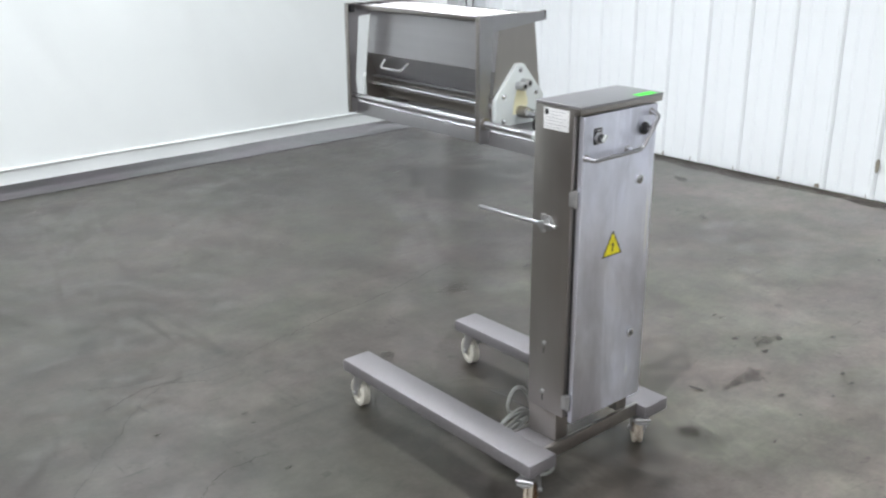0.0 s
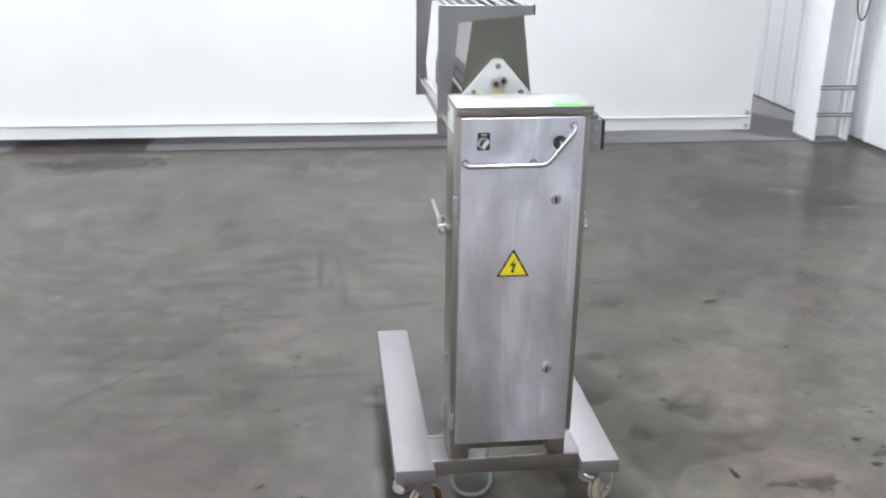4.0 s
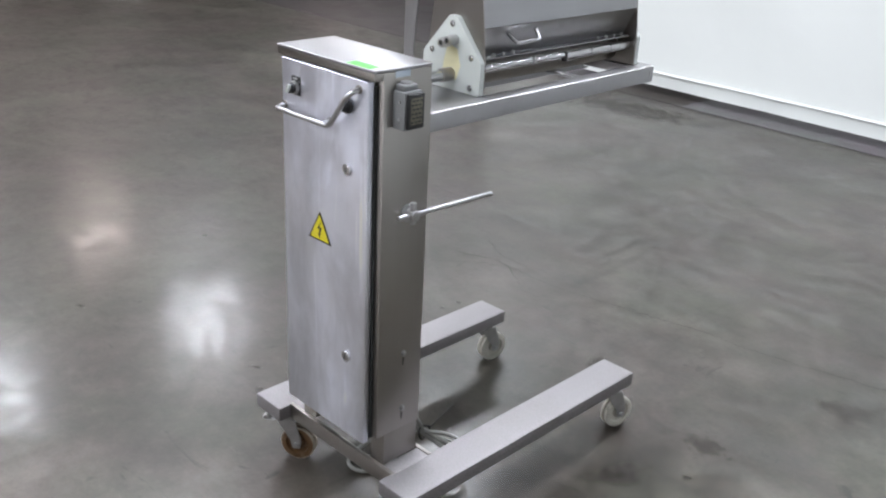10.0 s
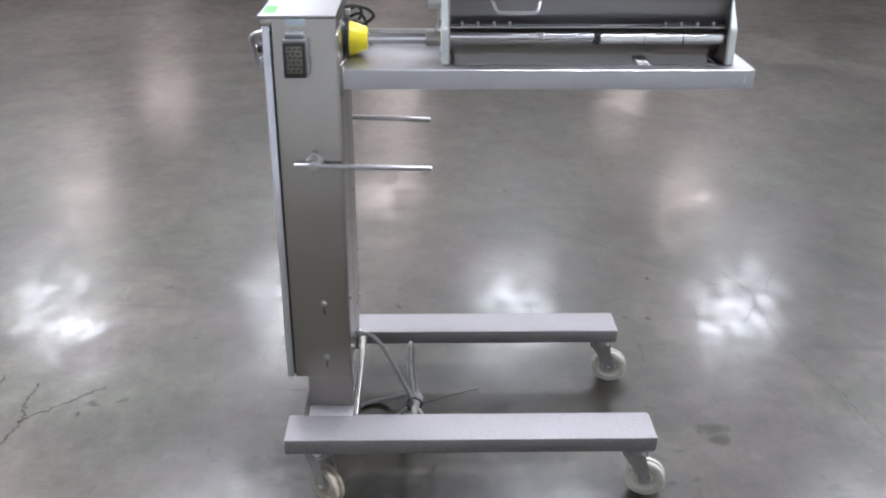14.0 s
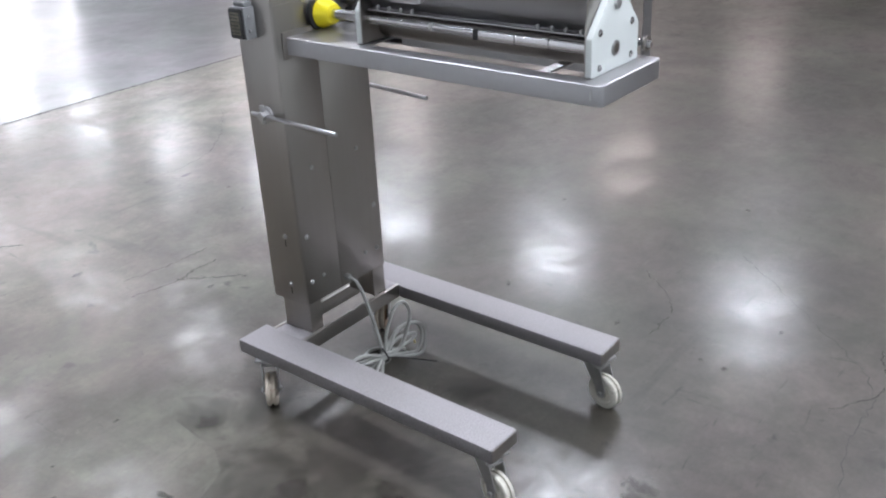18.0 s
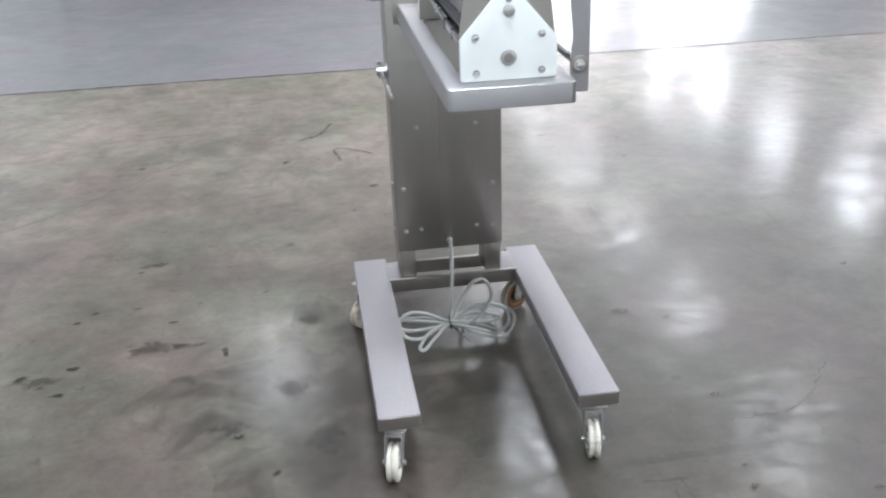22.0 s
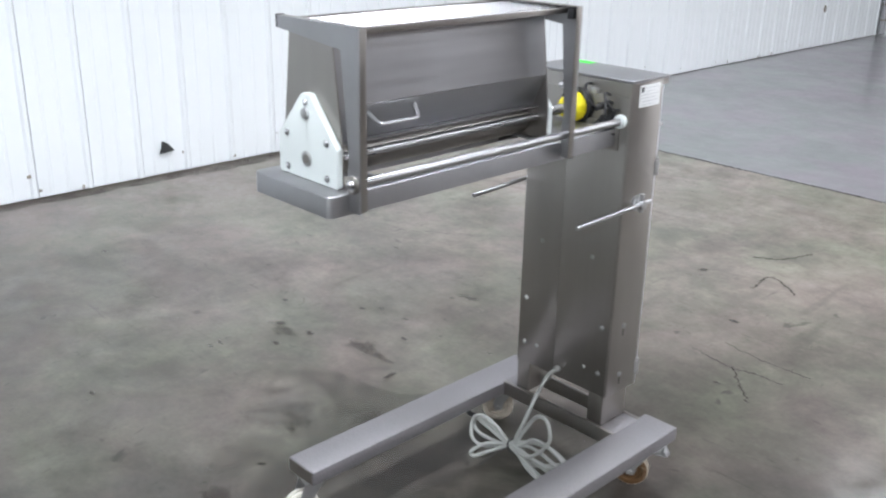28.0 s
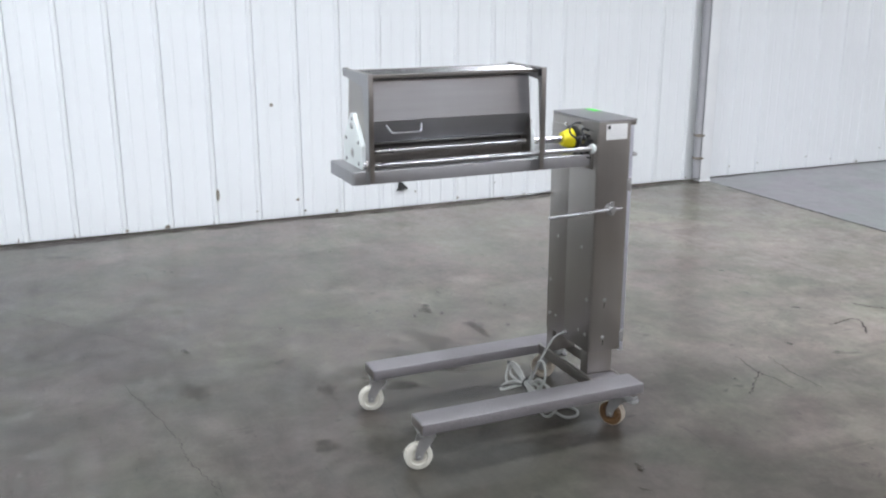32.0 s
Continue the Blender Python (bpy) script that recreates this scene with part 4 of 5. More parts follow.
for x, z in ((1.874, 1.105), (2.061, 1.105)):
    if x < 2:
        plate = part("knob_plate", box(bm_new(), x - 0.0155, x + 0.0155, DY - 0.003, DY + 0.002, z - 0.018, z + 0.026, 0.003), BLACK, door, "black plate with faint marking")
        part("marking", box(bm_new(), x - 0.007, x + 0.007, DY - 0.0034, DY - 0.002, z + 0.0185, z + 0.022), INK, plate)
    part("ring", rod(bm_new(), (x, DY - 0.002, z), (x, DY - 0.010, z), 0.0152 if x < 2 else 0.0175, 24, bevel=0.002), ZINC if x < 2 else BLACK, door)
    knob = part("selector_knob", rod(bm_new(), (x, DY - 0.008, z), (x, DY - 0.021, z), 0.0122, 20, r2=0.011, bevel=0.002), BLACK, door, "black rotary selector knob")
    if x < 2:        # white pointer bar, turned aslant
        ca, sa = math.cos(0.6), math.sin(0.6)
        pts = [Vector((x + u * ca + v * sa, DY - 0.0205, z - u * sa + v * ca)) for u, v in ((-0.0045, -0.009), (0.0045, -0.009), (0.0045, 0.0095), (0.0, 0.013), (-0.0045, 0.0095))]
        part("pointer", slab(bm_new(), pts, Vector((0, -0.006, 0)), 0.001), POLY, knob, "white pointer bar")
    else:
        part("key_core", rod(bm_new(), (x, DY - 0.0205, z), (x, DY - 0.0235, z), 0.006, 16, bevel=0.001), CHROME, knob, "chrome key core")
for z in (0.961, 0.494):
    bm = bm_new()
    rod(bm, (2.0585, DY + 0.002, z), (2.0585, DY - 0.006, z), 0.0135, 22, bevel=0.002)
    rod(bm, (2.0585, DY - 0.006, z), (2.0585, DY - 0.0075, z), 0.0085, 16)
    lock = part("lock", bm, CHROME, door, "round chrome cam lock")
    part("keyway", box(bm_new(), 2.056, 2.061, DY - 0.0085, DY - 0.007, z - 0.006, z + 0.006), DARK, lock)
for z in (0.945, 0.34):
    bm = bm_new()
    rod(bm, (1.8125, DY + 0.012, z - 0.024), (1.8125, DY + 0.012, z + 0.024), 0.006, 12, bevel=0.001)
    box(bm, 1.8045, 1.82, DY + 0.012, DY + 0.03, z - 0.02, z + 0.02, 0.001)
    part("hinge", bm, ZINC, door)


def tri_points(cx, z0, half, high, y):
    return rounded([(cx, y, z0), (cx + half, y, z0), (cx, y, z0 + high), (cx - half, y, z0), (cx, y, z0)], 0.004, 3)[:-1]


sign = part("warning_sign", slab(bm_new(), tri_points(1.958, 0.7575, 0.0425, 0.0745, DY - 0.0005), Vector((0, -0.0006, 0))), BLACK, door, "black-bordered yellow warning triangle")
part("sign_face", slab(bm_new(), tri_points(1.958, 0.7615, 0.035, 0.062, DY - 0.0011), Vector((0, -0.0004, 0))), SIGN, sign, "yellow sign face")
bz = [(0.006, 0.046), (-0.0085, 0.024), (0.001, 0.0255), (-0.003, 0.0125), (-0.0062, 0.0135), (-0.0005, 0.003), (0.0045, 0.0135), (0.0012, 0.0135), (0.0095, 0.0315), (-0.0005, 0.029)]
part("flash_mark", slab(bm_new(), [Vector((1.9575 + u, DY - 0.0016, 0.7625 + v)) for u, v in bz], Vector((0, -0.0003, 0))), BLACK, sign, "black lightning mark")

part("sticker", box(bm_new(), 2.046, 2.12, 1.5835, 1.611, 1.1928, 1.1936), GREEN, cabinet, "bright green paper sticker")
np_ = part("name_plate", box(bm_new(), 1.8045, 1.8062, 1.62, 1.71, 1.121, 1.178, 0.0004), PAPER, cabinet, "white name plate with unreadable lines")
part("emblem", box(bm_new(), 1.8038, 1.8046, 1.693, 1.705, 1.16, 1.174), BLACK, np_)
for k, (y0, y1) in enumerate(((1.63, 1.685), (1.645, 1.685), (1.628, 1.704), (1.64, 1.704), (1.628, 1.704), (1.65, 1.704))):
    part("print_line", box(bm_new(), 1.8039, 1.8046, y0, y1, 1.1695 - k * 0.0085, 1.1706 - k * 0.0085), INK, np_)

# connector box on the side
SY, SZ = 1.656, 1.109
bm = bm_new()
box(bm, 2.1425, 2.18, SY - 0.026, SY + 0.026, SZ - 0.043, SZ + 0.04, 0.004)
box(bm, 2.1425, 2.172, SY - 0.02, SY + 0.02, SZ + 0.039, SZ + 0.052, 0.005, 3)
sock = part("connector_box", bm, GREY_BOX, machine, "grey connector box with black socket face")
part("socket_rim", box(bm_new(), 2.18, 2.189, SY - 0.024, SY + 0.024, SZ - 0.0395, SZ + 0.0375, 0.005, 3), BLACK, sock)
face = part("socket_face", box(bm_new(), 2.1885, 2.1896, SY - 0.0165, SY + 0.0165, SZ - 0.029, SZ + 0.028, 0.0005), SOCKET, sock, "dull worn contact face")
for k in range(6):
    for j in range(3):
        z, y = SZ - 0.0235 + k * 0.0092, SY - 0.0105 + j * 0.0105 + (0.0018 if k % 2 else -0.0018)
        part("contact_slot", box(bm_new(), 2.1894, 2.19, y - 0.0032, y + 0.0032, z - 0.0018, z + 0.0018), BLACK, face)
part("gland", rod(bm_new(), (2.156, SY, SZ + 0.05), (2.156, SY, SZ + 0.056), 0.013, 16, bevel=0.002), ZINC, sock)
for z in (SZ - 0.02, SZ + 0.018):
    part("latch_pin", rod(bm_new(), (2.166, SY - 0.029, z), (2.166, SY + 0.029, z), 0.003, 10), ZINC, sock)
part("label", box(bm_new(), 2.1424, 2.1432, 1.636, 1.678, 1.172, 1.186), PALE, sock, "small pale blue label")

# guide rods on clamps at both sides
for s, x in ((1, 2.1605), (-1, 1.788)):
    g = part("guide_rod", rod(bm_new(), (x, 1.638, 0.862), (x - s * 0.006, 1.947, 0.852), 0.0058, 14, bevel=0.001), ROD, machine, "thin steel guide rod")
    bm = bm_new()
    base = 2.1425 if s > 0 else 1.806
    rod(bm, (base, 1.683, 0.861), (x + s * 0.012, 1.683, 0.861), 0.0125, 16, bevel=0.002)
    rod(bm, (base, 1.683, 0.861), (base + s * 0.006, 1.683, 0.861), 0.022, 18, bevel=0.002)
    rod(bm, (x + s * 0.001, 1.683, 0.84), (x + s * 0.001, 1.683, 0.89), 0.007, 12)
    part("clamp", bm, ZINC, g)

# boom: an open frame of folded sheet with rounded outer corners
BX0, BX1, BY1, BZ0, BZ1 = 1.844, 2.108, 2.672, 1.021, 1.067
BR = 0.014
turn_e = [(BX1 - BR + BR * math.cos(a), BY1 - BR + BR * math.sin(a), math.cos(a), math.sin(a)) for a in (k * math.pi / 12 for k in range(7))]
turn_w = [(BX0 + BR - BR * math.sin(a), BY1 - BR + BR * math.cos(a), -math.sin(a), math.cos(a)) for a in (k * math.pi / 12 for k in range(7))]
rim = [(BX1, 1.746, 1, 0), (BX1, 2.2, 1, 0)] + turn_e + turn_w + [(BX0, 2.2, -1, 0), (BX0, 1.746, -1, 0)]
fold = [(0.004, BZ0 + 0.004), (0.004, BZ0 + 0.0015), (0.0, BZ0 + 0.0015), (0.0, BZ1 - 0.005), (0.0008, BZ1 - 0.002), (0.0025, BZ1 - 0.0006), (0.005, BZ1), (0.042, BZ1), (0.042, BZ1 - 0.004), (0.004, BZ1 - 0.004), (0.004, BZ0 + 0.004)]
bm = bm_new()
rings = []
for x, y, nx, ny in rim:
    rings.append([bm.verts.new((x - nx * d, y - ny * d, z) if d < BR else (min(max(x, BX0 + d), BX1 - d), min(y, BY1 - d), z)) for d, z in fold])
for a, b in zip(rings, rings[1:]):
    for k in range(len(fold) - 1):
        bm.faces.new((a[k], b[k], b[k + 1], a[k + 1]))
bmesh.ops.remove_doubles(bm, verts=bm.verts, dist=0.00005)
boom = part("boom", bm, STEEL_BLAST, machine, "folded steel boom frame with rounded end corners")
for name, *b in (("end_flange", BX0 + 0.0425, BX1 - 0.0425, 2.595, BY1 - 0.0425, BZ1 - 0.004, BZ1 - 0.0004), ("root_plate", BX0 + 0.0425, BX1 - 0.0425, 1.753, 2.0, BZ1 - 0.004, BZ1 - 0.0004),
                 ("bottom_flange", BX0 + 0.0045, BX0 + 0.042, 1.746, BY1 - 0.02, BZ0 + 0.0002, BZ0 + 0.0035), ("bottom_flange", BX1 - 0.042, BX1 - 0.0045, 1.746, BY1 - 0.02, BZ0 + 0.0002, BZ0 + 0.0035),
                 ("inner_web", BX0 + 0.0395, BX0 + 0.0415, 1.95, BY1 - 0.045, BZ0 + 0.0036, BZ1 - 0.0042), ("inner_web", BX1 - 0.0415, BX1 - 0.0395, 1.95, BY1 - 0.045, BZ0 + 0.0036, BZ1 - 0.0042)):
    part(name, box(bm_new(), *b), STEEL_BLAST, boom)
part("mount_flange", box(bm_new(), BX0 - 0.012, BX1 + 0.012, 1.7455, 1.752, BZ0 - 0.012, BZ1 + 0.014, 0.003), STEEL, boom)
part("cross_strip", box(bm_new(), BX0 + 0.042, BX1 - 0.042, 2.44, 2.47, BZ1 - 0.03, BZ1 - 0.026), STEEL_BLAST, boom)
part("end_mark", box(bm_new(), BX1 - 0.0005, BX1 + 0.001, 2.645, 2.649, 1.035, 1.055), ZINC, boom)

# hopper: end plates, flared sides, lower chutes
HY0, HY1 = 1.985, 2.612
half_top, half_mid, Z_TOP, Z_MID, Z_LOW, half_low = 0.0705, 0.0885, 1.362, 1.228, 1.150, 0.05
hop = None
for y0, y1 in ((HY0, HY0 + 0.003), (HY1 - 0.003, HY1)):
    pts = [(CX - half_top, y0, Z_TOP), (CX + half_top, y0, Z_TOP), (CX + 0.0975, y0, 1.155), (CX + 0.0975, y0, 1.068), (CX - 0.0975, y0, 1.068), (CX - 0.0975, y0, 1.155)]
    ob = slab(bm_new(), [Vector(p) for p in pts], Vector((0, y1 - y0, 0)))
    if hop is None:
        hop = part("hopper", ob, STEEL, machine, "steel hopper with flared sides")
    else:
        part("end_plate", ob, STEEL, hop)
for s in (-1, 1):
    def q(h, z):
        return (CX + s * h, z)
    bm = bm_new()
    (xa, za), (xb, zb) = q(half_top, Z_TOP), q(half_mid - 0.001, Z_MID)
    slab(bm, [Vector((xa, HY0 + 0.003, za)), Vector((xb, HY0 + 0.003, zb)), Vector((xb, HY1 - 0.003, zb)), Vector((xa, HY1 - 0.003, za))], Vector((-s * 0.002, 0, 0)))
    part("side_panel", bm, STEEL_H, hop)
    bm = bm_new()
    (xc, zc) = q(half_low, Z_LOW)
    slab(bm, [Vector((xb, HY0 + 0.003, zb - 0.001)), Vector((xc, HY0 + 0.003, zc)), Vector((xc, HY1 - 0.003, zc)), Vector((xb, HY1 - 0.003, zb - 0.001))], Vector((-s * 0.002, 0, 0.001)))
    chute = part("chute_panel", bm, STEEL_H, hop, "inclined lower hopper panel")
    # its lower lip with wing bolts
    bm = bm_new()
    box(bm, min(xc, xc + s * 0.022), max(xc, xc + s * 0.022), HY0 + 0.004, HY1 - 0.004, zc - 0.004, zc - 0.001)
    lip = part("lip", bm, STEEL_H, chute)
    ys = [HY0 + 0.03 + k * 0.036 for k in range(4)] + [HY1 - 0.03 - k * 0.036 for k in range(4)]
    for y in (ys if s > 0 else []):
        part("lip_bolt", bolt((xc + s * 0.014, y, zc - 0.001), (0, 0, 1), 0.0045, 0.009), ZINC, hop)
    # handle on the chute panel
    yh0, yh1 = (2.08, 2.188) if s > 0 else (2.403, 2.53)
    f = 0.28
    hx, hz = xb + (xc - xb) * f, zb + (zc - zb) * f
    nx, nz = s * 0.82, -0.57
    zz = 0.003
    bar = rounded([(hx - s * 0.0, yh0, hz + zz), (hx + s * 0.026, yh0 + 0.01, hz - 0.021), (hx + s * 0.026, yh1 - 0.01, hz - 0.021), (hx, yh1, hz + zz)], 0.012, 5)
    part("pull_handle", tube(bm_new(), bar, 0.0045, 10), ROD, hop, "small bent wire pull handle")
    # scraper bar along the roller
    bm = bm_new()
    xs = CX + s * 0.062
    rod(bm, (xs, HY0 + 0.003, 1.121), (xs, HY1 - 0.003, 1.121), 0.009, 14)
    part("scraper_bar", bm, ROD, hop)
    if s > 0:
        bm = bm_new()
        box(bm, xs + 0.004, xs + 0.021, HY0 + 0.34, HY1 - 0.004, 1.112, 1.134, 0.006, 3)
        plate_bar = part("scraper_plate", bm, CHROME, hop, "bright half-round scraper plate")
        for yj in (HY0 + 0.44, HY1 - 0.1):
            part("joint", box(bm_new(), xs + 0.01, xs + 0.0214, yj, yj + 0.0015, 1.1115, 1.1345), DARK, plate_bar)
        bm = bm_new()
        rod(bm, (xs + 0.014, HY0 + 0.332, 1.111), (xs + 0.014, HY0 + 0.332, 1.135), 0.0075, 12, bevel=0.001)
        part("stop_knob", bm, BLACK, hop)
        part("scraper_strip", rod(bm_new(), (xs + 0.012, HY0 + 0.004, 1.127), (xs + 0.012, HY0 + 0.33, 1.127), 0.0085, 14), CHROME, hop, "bright round scraper rod")
        part("rod_collar", rod(bm_new(), (xs + 0.012, HY0 + 0.2, 1.127), (xs + 0.012, HY0 + 0.212, 1.127), 0.0105, 16, bevel=0.001), ZINC, hop)
part("roller", rod(bm_new(), (CX, HY0 + 0.004, 1.11), (CX, HY1 - 0.004, 1.11), 0.041, 32), STEEL, hop, "steel dosing roller")
# Near-black plate that stands for the shade inside the hopper throat.
part("throat_shade", box(bm_new(), CX - 0.05, CX + 0.05, HY0 + 0.004, HY1 - 0.004, 1.143, 1.1465), DARK, hop)


def bearing_plate(y, d):
    """A white pentagon bearing plate with bolts; d is the way it faces."""
    pts = rounded([(CX, y, 1.0675), (CX + 0.0985, y, 1.0675), (CX + 0.0985, y, 1.149), (CX + 0.013, y, 1.247), (CX - 0.013, y, 1.247), (CX - 0.0985, y, 1.149), (CX - 0.0985, y, 1.0675), (CX, y, 1.0675)], 0.006, 4)[:-1]
    p = part("bearing_plate", slab(bm_new(), pts, Vector((0, d * 0.0145, 0)), 0.001), POLY, machine, "white plastic pentagon bearing plate")
    f = y + d * 0.0145
    for u, z in ((0.067, 1.156), (-0.067, 1.156), (0.067, 1.0835), (-0.067, 1.0835), (0, 1.228)):
        part("plate_bolt", bolt((CX + u, f, z), (0, d, 0), 0.0055, 0.004), CHROME, p)
    return p, f


plate, f = bearing_plate(HY1 + 0.001, 1)
part("shaft_end", rod(bm_new(), (CX + 0.001, f - 0.002, 1.112), (CX + 0.001, f + 0.002, 1.112), 0.0165, 24, bevel=0.001), ZINC, plate)
part("shaft_core", rod(bm_new(), (CX + 0.001, f + 0.002, 1.112), (CX + 0.001, f + 0.003, 1.112), 0.010, 20), STEEL, plate)
part("upper_boss", rod(bm_new(), (CX, f - 0.002, 1.206), (CX, f + 0.006, 1.206), 0.0115, 20, bevel=0.002), ZINC, plate)
plate, f = bearing_plate(HY0 - 0.001, -1)
part("grease_stain", slab(bm_new(), [Vector((CX + u, f - 0.0004, z)) for u, z in ((-0.03, 1.10), (0.02, 1.095), (0.032, 1.13), (0.02, 1.17), (-0.012, 1.18), (-0.024, 1.14))], Vector((0, -0.0004, 0))), POLY_OLD, plate, "yellowed grease stain")
for u in (-0.009, 0.011):
    bm = bm_new()
    rod(bm, (CX + u, f + 0.002, 1.187 + u * 0.4), (CX + u, f - 0.03, 1.187 + u * 0.4), 0.0122, 18, bevel=0.002)
    stud = part("stud", bm, ZINC, plate)
    part("stud_socket", rod(bm_new(), (CX + u, f - 0.0298, 1.187 + u * 0.4), (CX + u, f - 0.0305, 1.187 + u * 0.4), 0.007, 6), DARK, stud)

# drive: shaft, yellow coupling, black flange, plugs
shaft = part("drive_shaft", rod(bm_new(), (CX, 1.79, 1.106), (CX, HY0 - 0.012, 1.106), 0.0135, 24), CHROME, machine)
part("coupling", rod(bm_new(), (CX, 1.758, 1.106), (CX, 1.80, 1.106), 0.041, 28, r2=0.026, bevel=0.004), YELLOW, shaft, "yellow plastic coupling cover")
part("flange", rod(bm_new(), (CX, 1.744, 1.106), (CX, 1.759, 1.106), 0.05, 28, bevel=0.002), BLACK, shaft, "black rubber flange")
part("collar", rod(bm_new(), (CX, HY0 - 0.05, 1.106), (CX, HY0 - 0.015, 1.106), 0.017, 20, bevel=0.001), STEEL, shaft)
for x, z in ((CX + 0.058, 1.152), (CX + 0.058, 1.06), (CX - 0.058, 1.152)):
    part("flange_bolt", bolt((x, 1.7455, z), (0, 1, 0), 0.006, 0.006), CHROME, shaft)
bm = bm_new()
for x, z, r in ((1.885, 1.122, 0.010), (1.873, 1.092, 0.009)):
    rod(bm, (x, 1.745, z), (x, 1.772, z), r, 12, bevel=0.001)
    rod(bm, (x, 1.772, z), (x - 0.004, 1.79, z - 0.004), r * 0.7, 10)
part("plug", bm, BLACK, shaft, "black cable plugs")
part("sensor_cable", tube(bm_new(), smooth_line([(1.885, 1.788, 1.12), (1.893, 1.81, 1.14), (1.912, 1.80, 1.16), (1.93, 1.77, 1.172), (1.935, 1.744, 1.17)]), 0.004), BLACK, shaft)
part("sensor_cable", tube(bm_new(), smooth_line([(1.869, 1.788, 1.088), (1.868, 1.80, 1.075), (1.88, 1.795, 1.06), (1.9, 1.76, 1.05), (1.905, 1.744, 1.05)]), 0.004), BLACK, shaft)

for pts in (((1.862, 1.745, 1.13), (1.86, 1.775, 1.14), (1.85, 1.79, 1.115), (1.852, 1.78, 1.08), (1.86, 1.745, 1.07)), ((1.872, 1.745, 1.15), (1.868, 1.772, 1.158), (1.858, 1.78, 1.14), (1.845, 1.768, 1.12), (1.84, 1.745, 1.115)),
            ((1.9, 1.745, 1.075), (1.89, 1.78, 1.07), (1.87, 1.79, 1.085), (1.85, 1.775, 1.06), (1.845, 1.746, 1.05))):
    part("sensor_cable", tube(bm_new(), smooth_line(pts), 0.0038), BLACK, shaft)
part("plug_block", box(bm_new(), 1.848, 1.87, 1.745, 1.765, 1.085, 1.118, 0.003), BLACK, shaft, "black sensor plug block")
part("cable_cleat", box(bm_new(), 1.905, 1.925, 1.7455, 1.757, 1.148, 1.162, 0.002), ZINC, shaft)

# hinged guard with grille
guard = part("guard_pivot", rod(bm_new(), (1.829, 1.746, 1.088), (1.829, 2.622, 1.088), 0.0095, 18), ROD, machine, "polished guard pivot rod")
part("pivot_collar", rod(bm_new(), (1.829, 1.745, 1.088), (1.829, 1.76, 1.088), 0.018, 18, bevel=0.003), POLY, guard, "white pivot collar")
for y0, s in ((1.968, 1), (2.621, -1)):
    pts = rounded([(1.808, y0, 1.2), (1.808, y0, 1.391), (2.068, y0, 1.391), (2.068, y0, 1.367), (1.862, y0, 1.346), (1.842, y0, 1.14), (1.847, y0, 1.105), (1.847, y0, 1.03), (1.808, y0, 1.03), (1.808, y0, 1.2)], 0.003, 2)[:-1]
    bm = slab(bm_new(), pts, Vector((0, -s * 0.003, 0)))
    side = part("guard_side", bm, STEEL_BLAST, guard, "L-shaped folded guard bracket")
    yy = sorted((y0, y0 + s * 0.016))
    bm = box(bm_new(), 1.8078, 1.811, yy[0], yy[1], 1.034, 1.389, 0.001)
    part("side_flange", bm, STEEL, side)
    part("top_flange", box(bm_new(), 1.811, 2.067, yy[0], yy[1], 1.3885, 1.3912, 0.001), STEEL, side)
    part("tip_cap", box(bm_new(), 2.067, 2.072, min(y0 - s * 0.004, y0 + s * 0.016), max(y0 - s * 0.004, y0 + s * 0.016), 1.366, 1.393, 0.002), BLACK, side)
    part("pivot_nut", bolt((1.829, y0 - s * 0.008, 1.088), (0, -s, 0), 0.008, 0.008), CHROME, side)
    part("pivot_eye", rod(bm_new(), (1.829, y0 - s * 0.003, 1.088), (1.829, y0 - s * 0.008, 1.088), 0.019, 20, bevel=0.0015), STEEL, side)
    part("corner_block", box(bm_new(), 1.818, 1.834, min(y0, y0 + s * 0.02), max(y0, y0 + s * 0.02), 1.362, 1.386, 0.002), BLACK, side)
for k in range(8):
    x = 1.846 + k * 0.0303
    if k in (0, 7):
        part("grille_edge", box(bm_new(), x - 0.004, x + 0.004, 1.969, 2.62, 1.373, 1.3855, 0.001), STEEL, guard)
    else:
        part("grille_bar", rod(bm_new(), (x, 1.969, 1.381), (x, 2.62, 1.381), 0.005, 12), CHROME, guard)

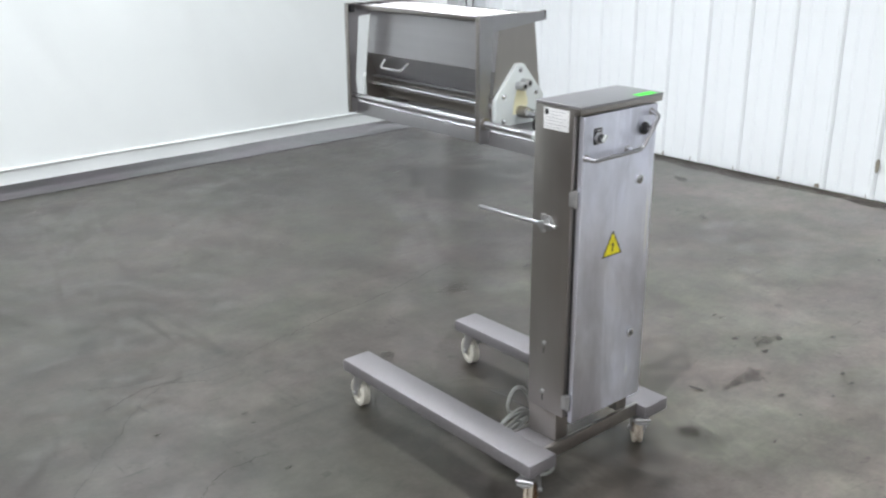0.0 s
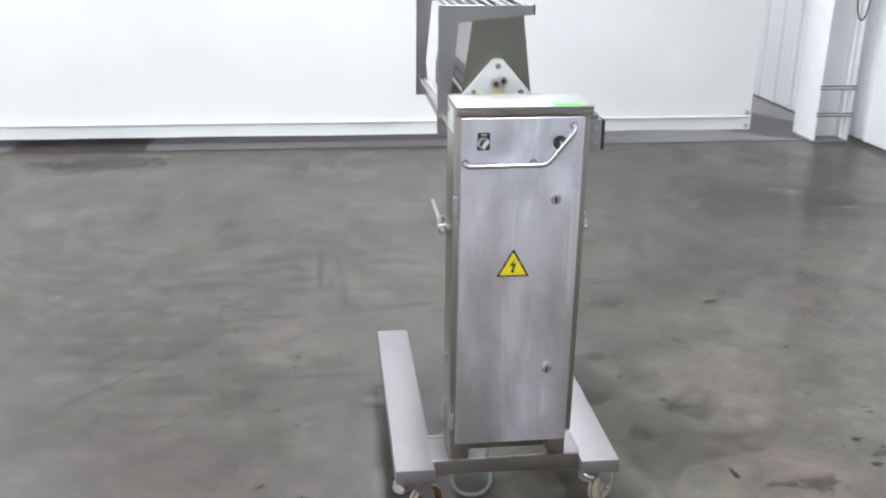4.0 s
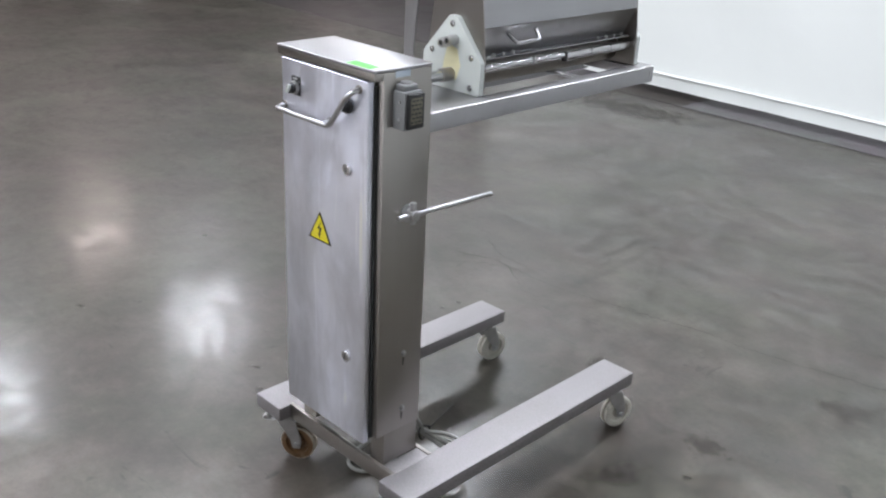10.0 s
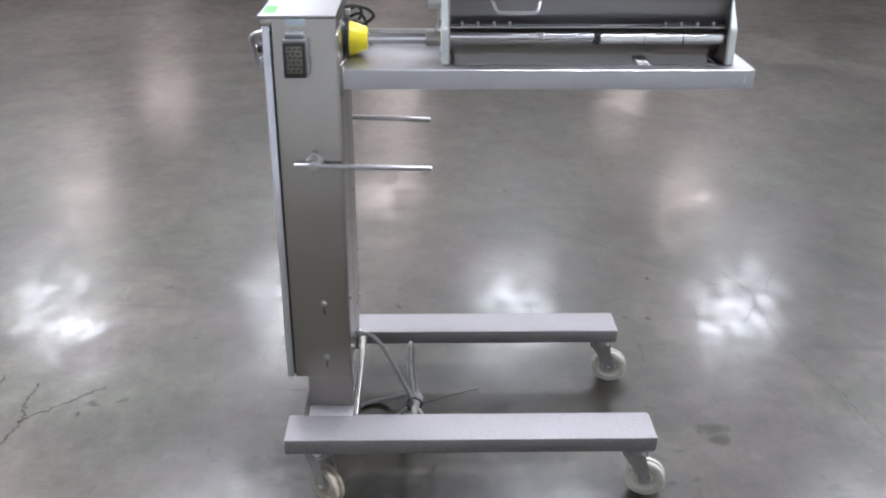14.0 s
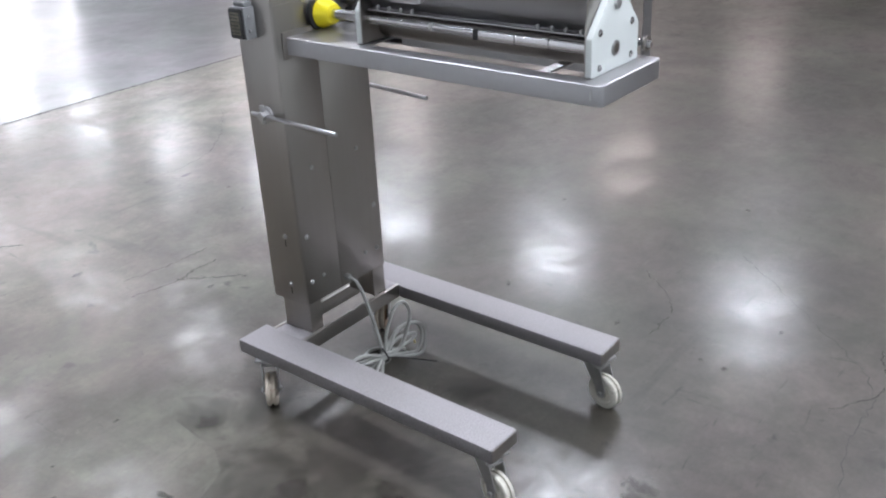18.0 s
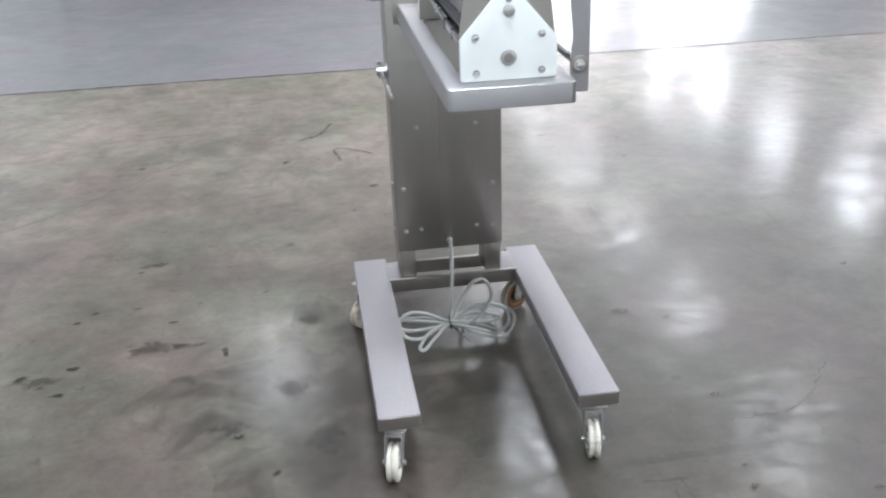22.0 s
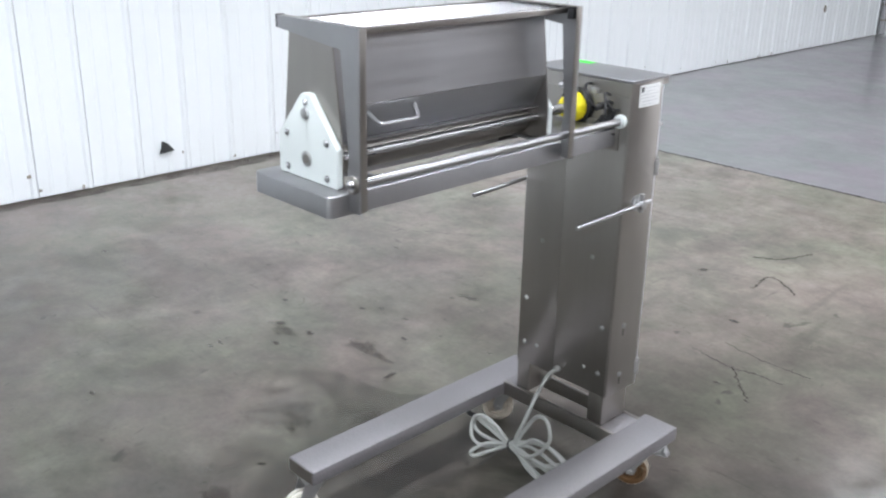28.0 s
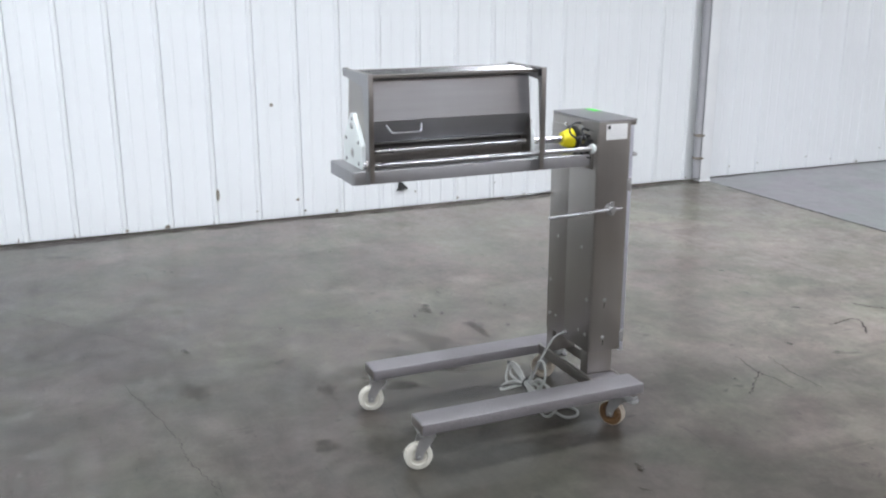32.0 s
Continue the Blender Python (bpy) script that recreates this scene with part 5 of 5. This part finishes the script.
# mains cable: gland, drop and a tied bow of loops that hangs over the floor
part("cable_gland", rod(bm_new(), (1.978, 1.745, 0.319), (1.979, 1.762, 0.317), 0.0095, 14, bevel=0.002), ZINC, machine)
K0 = Vector((2.008, 1.902, 0.108))
LOOPS = (((-0.035, -0.012, 0.062), (-0.078, -0.012, 0.124), (-0.118, -0.01, 0.124), (-0.132, -0.004, 0.066), (-0.07, 0.004, -0.006)),
         ((0.07, -0.002, 0.034), (0.125, 0.0, 0.044), (0.158, 0.004, 0.018), (0.142, 0.024, -0.026), (0.085, 0.03, -0.03)),
         ((-0.08, -0.014, 0.036), (-0.155, -0.018, 0.034), (-0.21, -0.018, -0.012), (-0.172, 0.006, -0.07), (-0.085, 0.018, -0.04)),
         ((0.05, 0.036, -0.028), (0.088, 0.066, -0.052), (0.104, 0.064, -0.044), (0.068, 0.034, -0.012)),
         ((-0.07, -0.006, 0.02), (-0.135, -0.012, 0.004), (-0.162, -0.012, -0.008), (-0.13, -0.006, -0.016), (-0.06, 0.002, -0.008)),
         ((0.08, -0.008, 0.018), (0.15, -0.012, 0.02), (0.164, -0.006, 0.0), (0.12, 0.006, -0.016)),
         ((-0.08, -0.01, 0.048), (-0.17, -0.014, 0.026), (-0.192, -0.012, -0.026), (-0.148, 0.004, -0.056), (-0.07, 0.012, -0.026)))
pts = [(1.978, 1.755, 0.318), (1.98, 1.79, 0.308), (1.986, 1.828, 0.26), (1.995, 1.868, 0.18), (2.004, 1.895, 0.125)]
for k, loop in enumerate(LOOPS):
    pts.append(K0 + Vector((0.004 * (k % 3 - 1), 0.004 * (k % 2), 0.005 * (k % 3 - 1))))
    pts += [K0 + Vector(q) for q in loop]
pts += [K0 + Vector((0.0, 0.006, -0.004)), K0 + Vector((0.1, -0.004, 0.012)), K0 + Vector((0.172, -0.014, 0.018))]
cable = part("mains_cable", tube(bm_new(), smooth_line(pts, 6), 0.0056, 10), CABLE, machine, "grey mains cable tied in a hanging bow of loops")
part("cable_plug", rod(bm_new(), K0 + Vector((0.17, -0.014, 0.018)), K0 + Vector((0.198, -0.016, 0.016)), 0.009, 14, bevel=0.002), BLACK, cable, "black plug end")
part("cable_tie", tube(bm_new(), [K0 + Vector((0.004 * math.sin(a * 2), 0.02 * math.cos(a), 0.021 * math.sin(a))) for a in (k * math.tau / 14 for k in range(15))], 0.003, 6), BLACK, cable, "black cable tie")
part("cable_tail", tube(bm_new(), smooth_line([K0 + Vector((0, 0.018, 0)), K0 + Vector((-0.008, 0.06, 0.01)), K0 + Vector((-0.02, 0.12, 0.02)), K0 + Vector((-0.036, 0.178, 0.025))]), 0.0018, 6), BLACK, cable)
part("bare_end", rod(bm_new(), K0 + Vector((-0.148, -0.008, -0.022)), K0 + Vector((-0.15, -0.004, -0.034)), 0.0028, 8), BRASS, cable)
part("floor_loop", tube(bm_new(), smooth_line([K0 + Vector((-0.03, -0.004, -0.01)), (1.96, 1.87, 0.05), (1.962, 1.8, 0.012), (1.93, 1.745, 0.007), (1.885, 1.735, 0.006), (1.85, 1.77, 0.006), (1.848, 1.83, 0.02), (1.9, 1.885, 0.07), K0 + Vector((-0.03, 0.002, 0.002))]), 0.0056, 10), CABLE, cable)
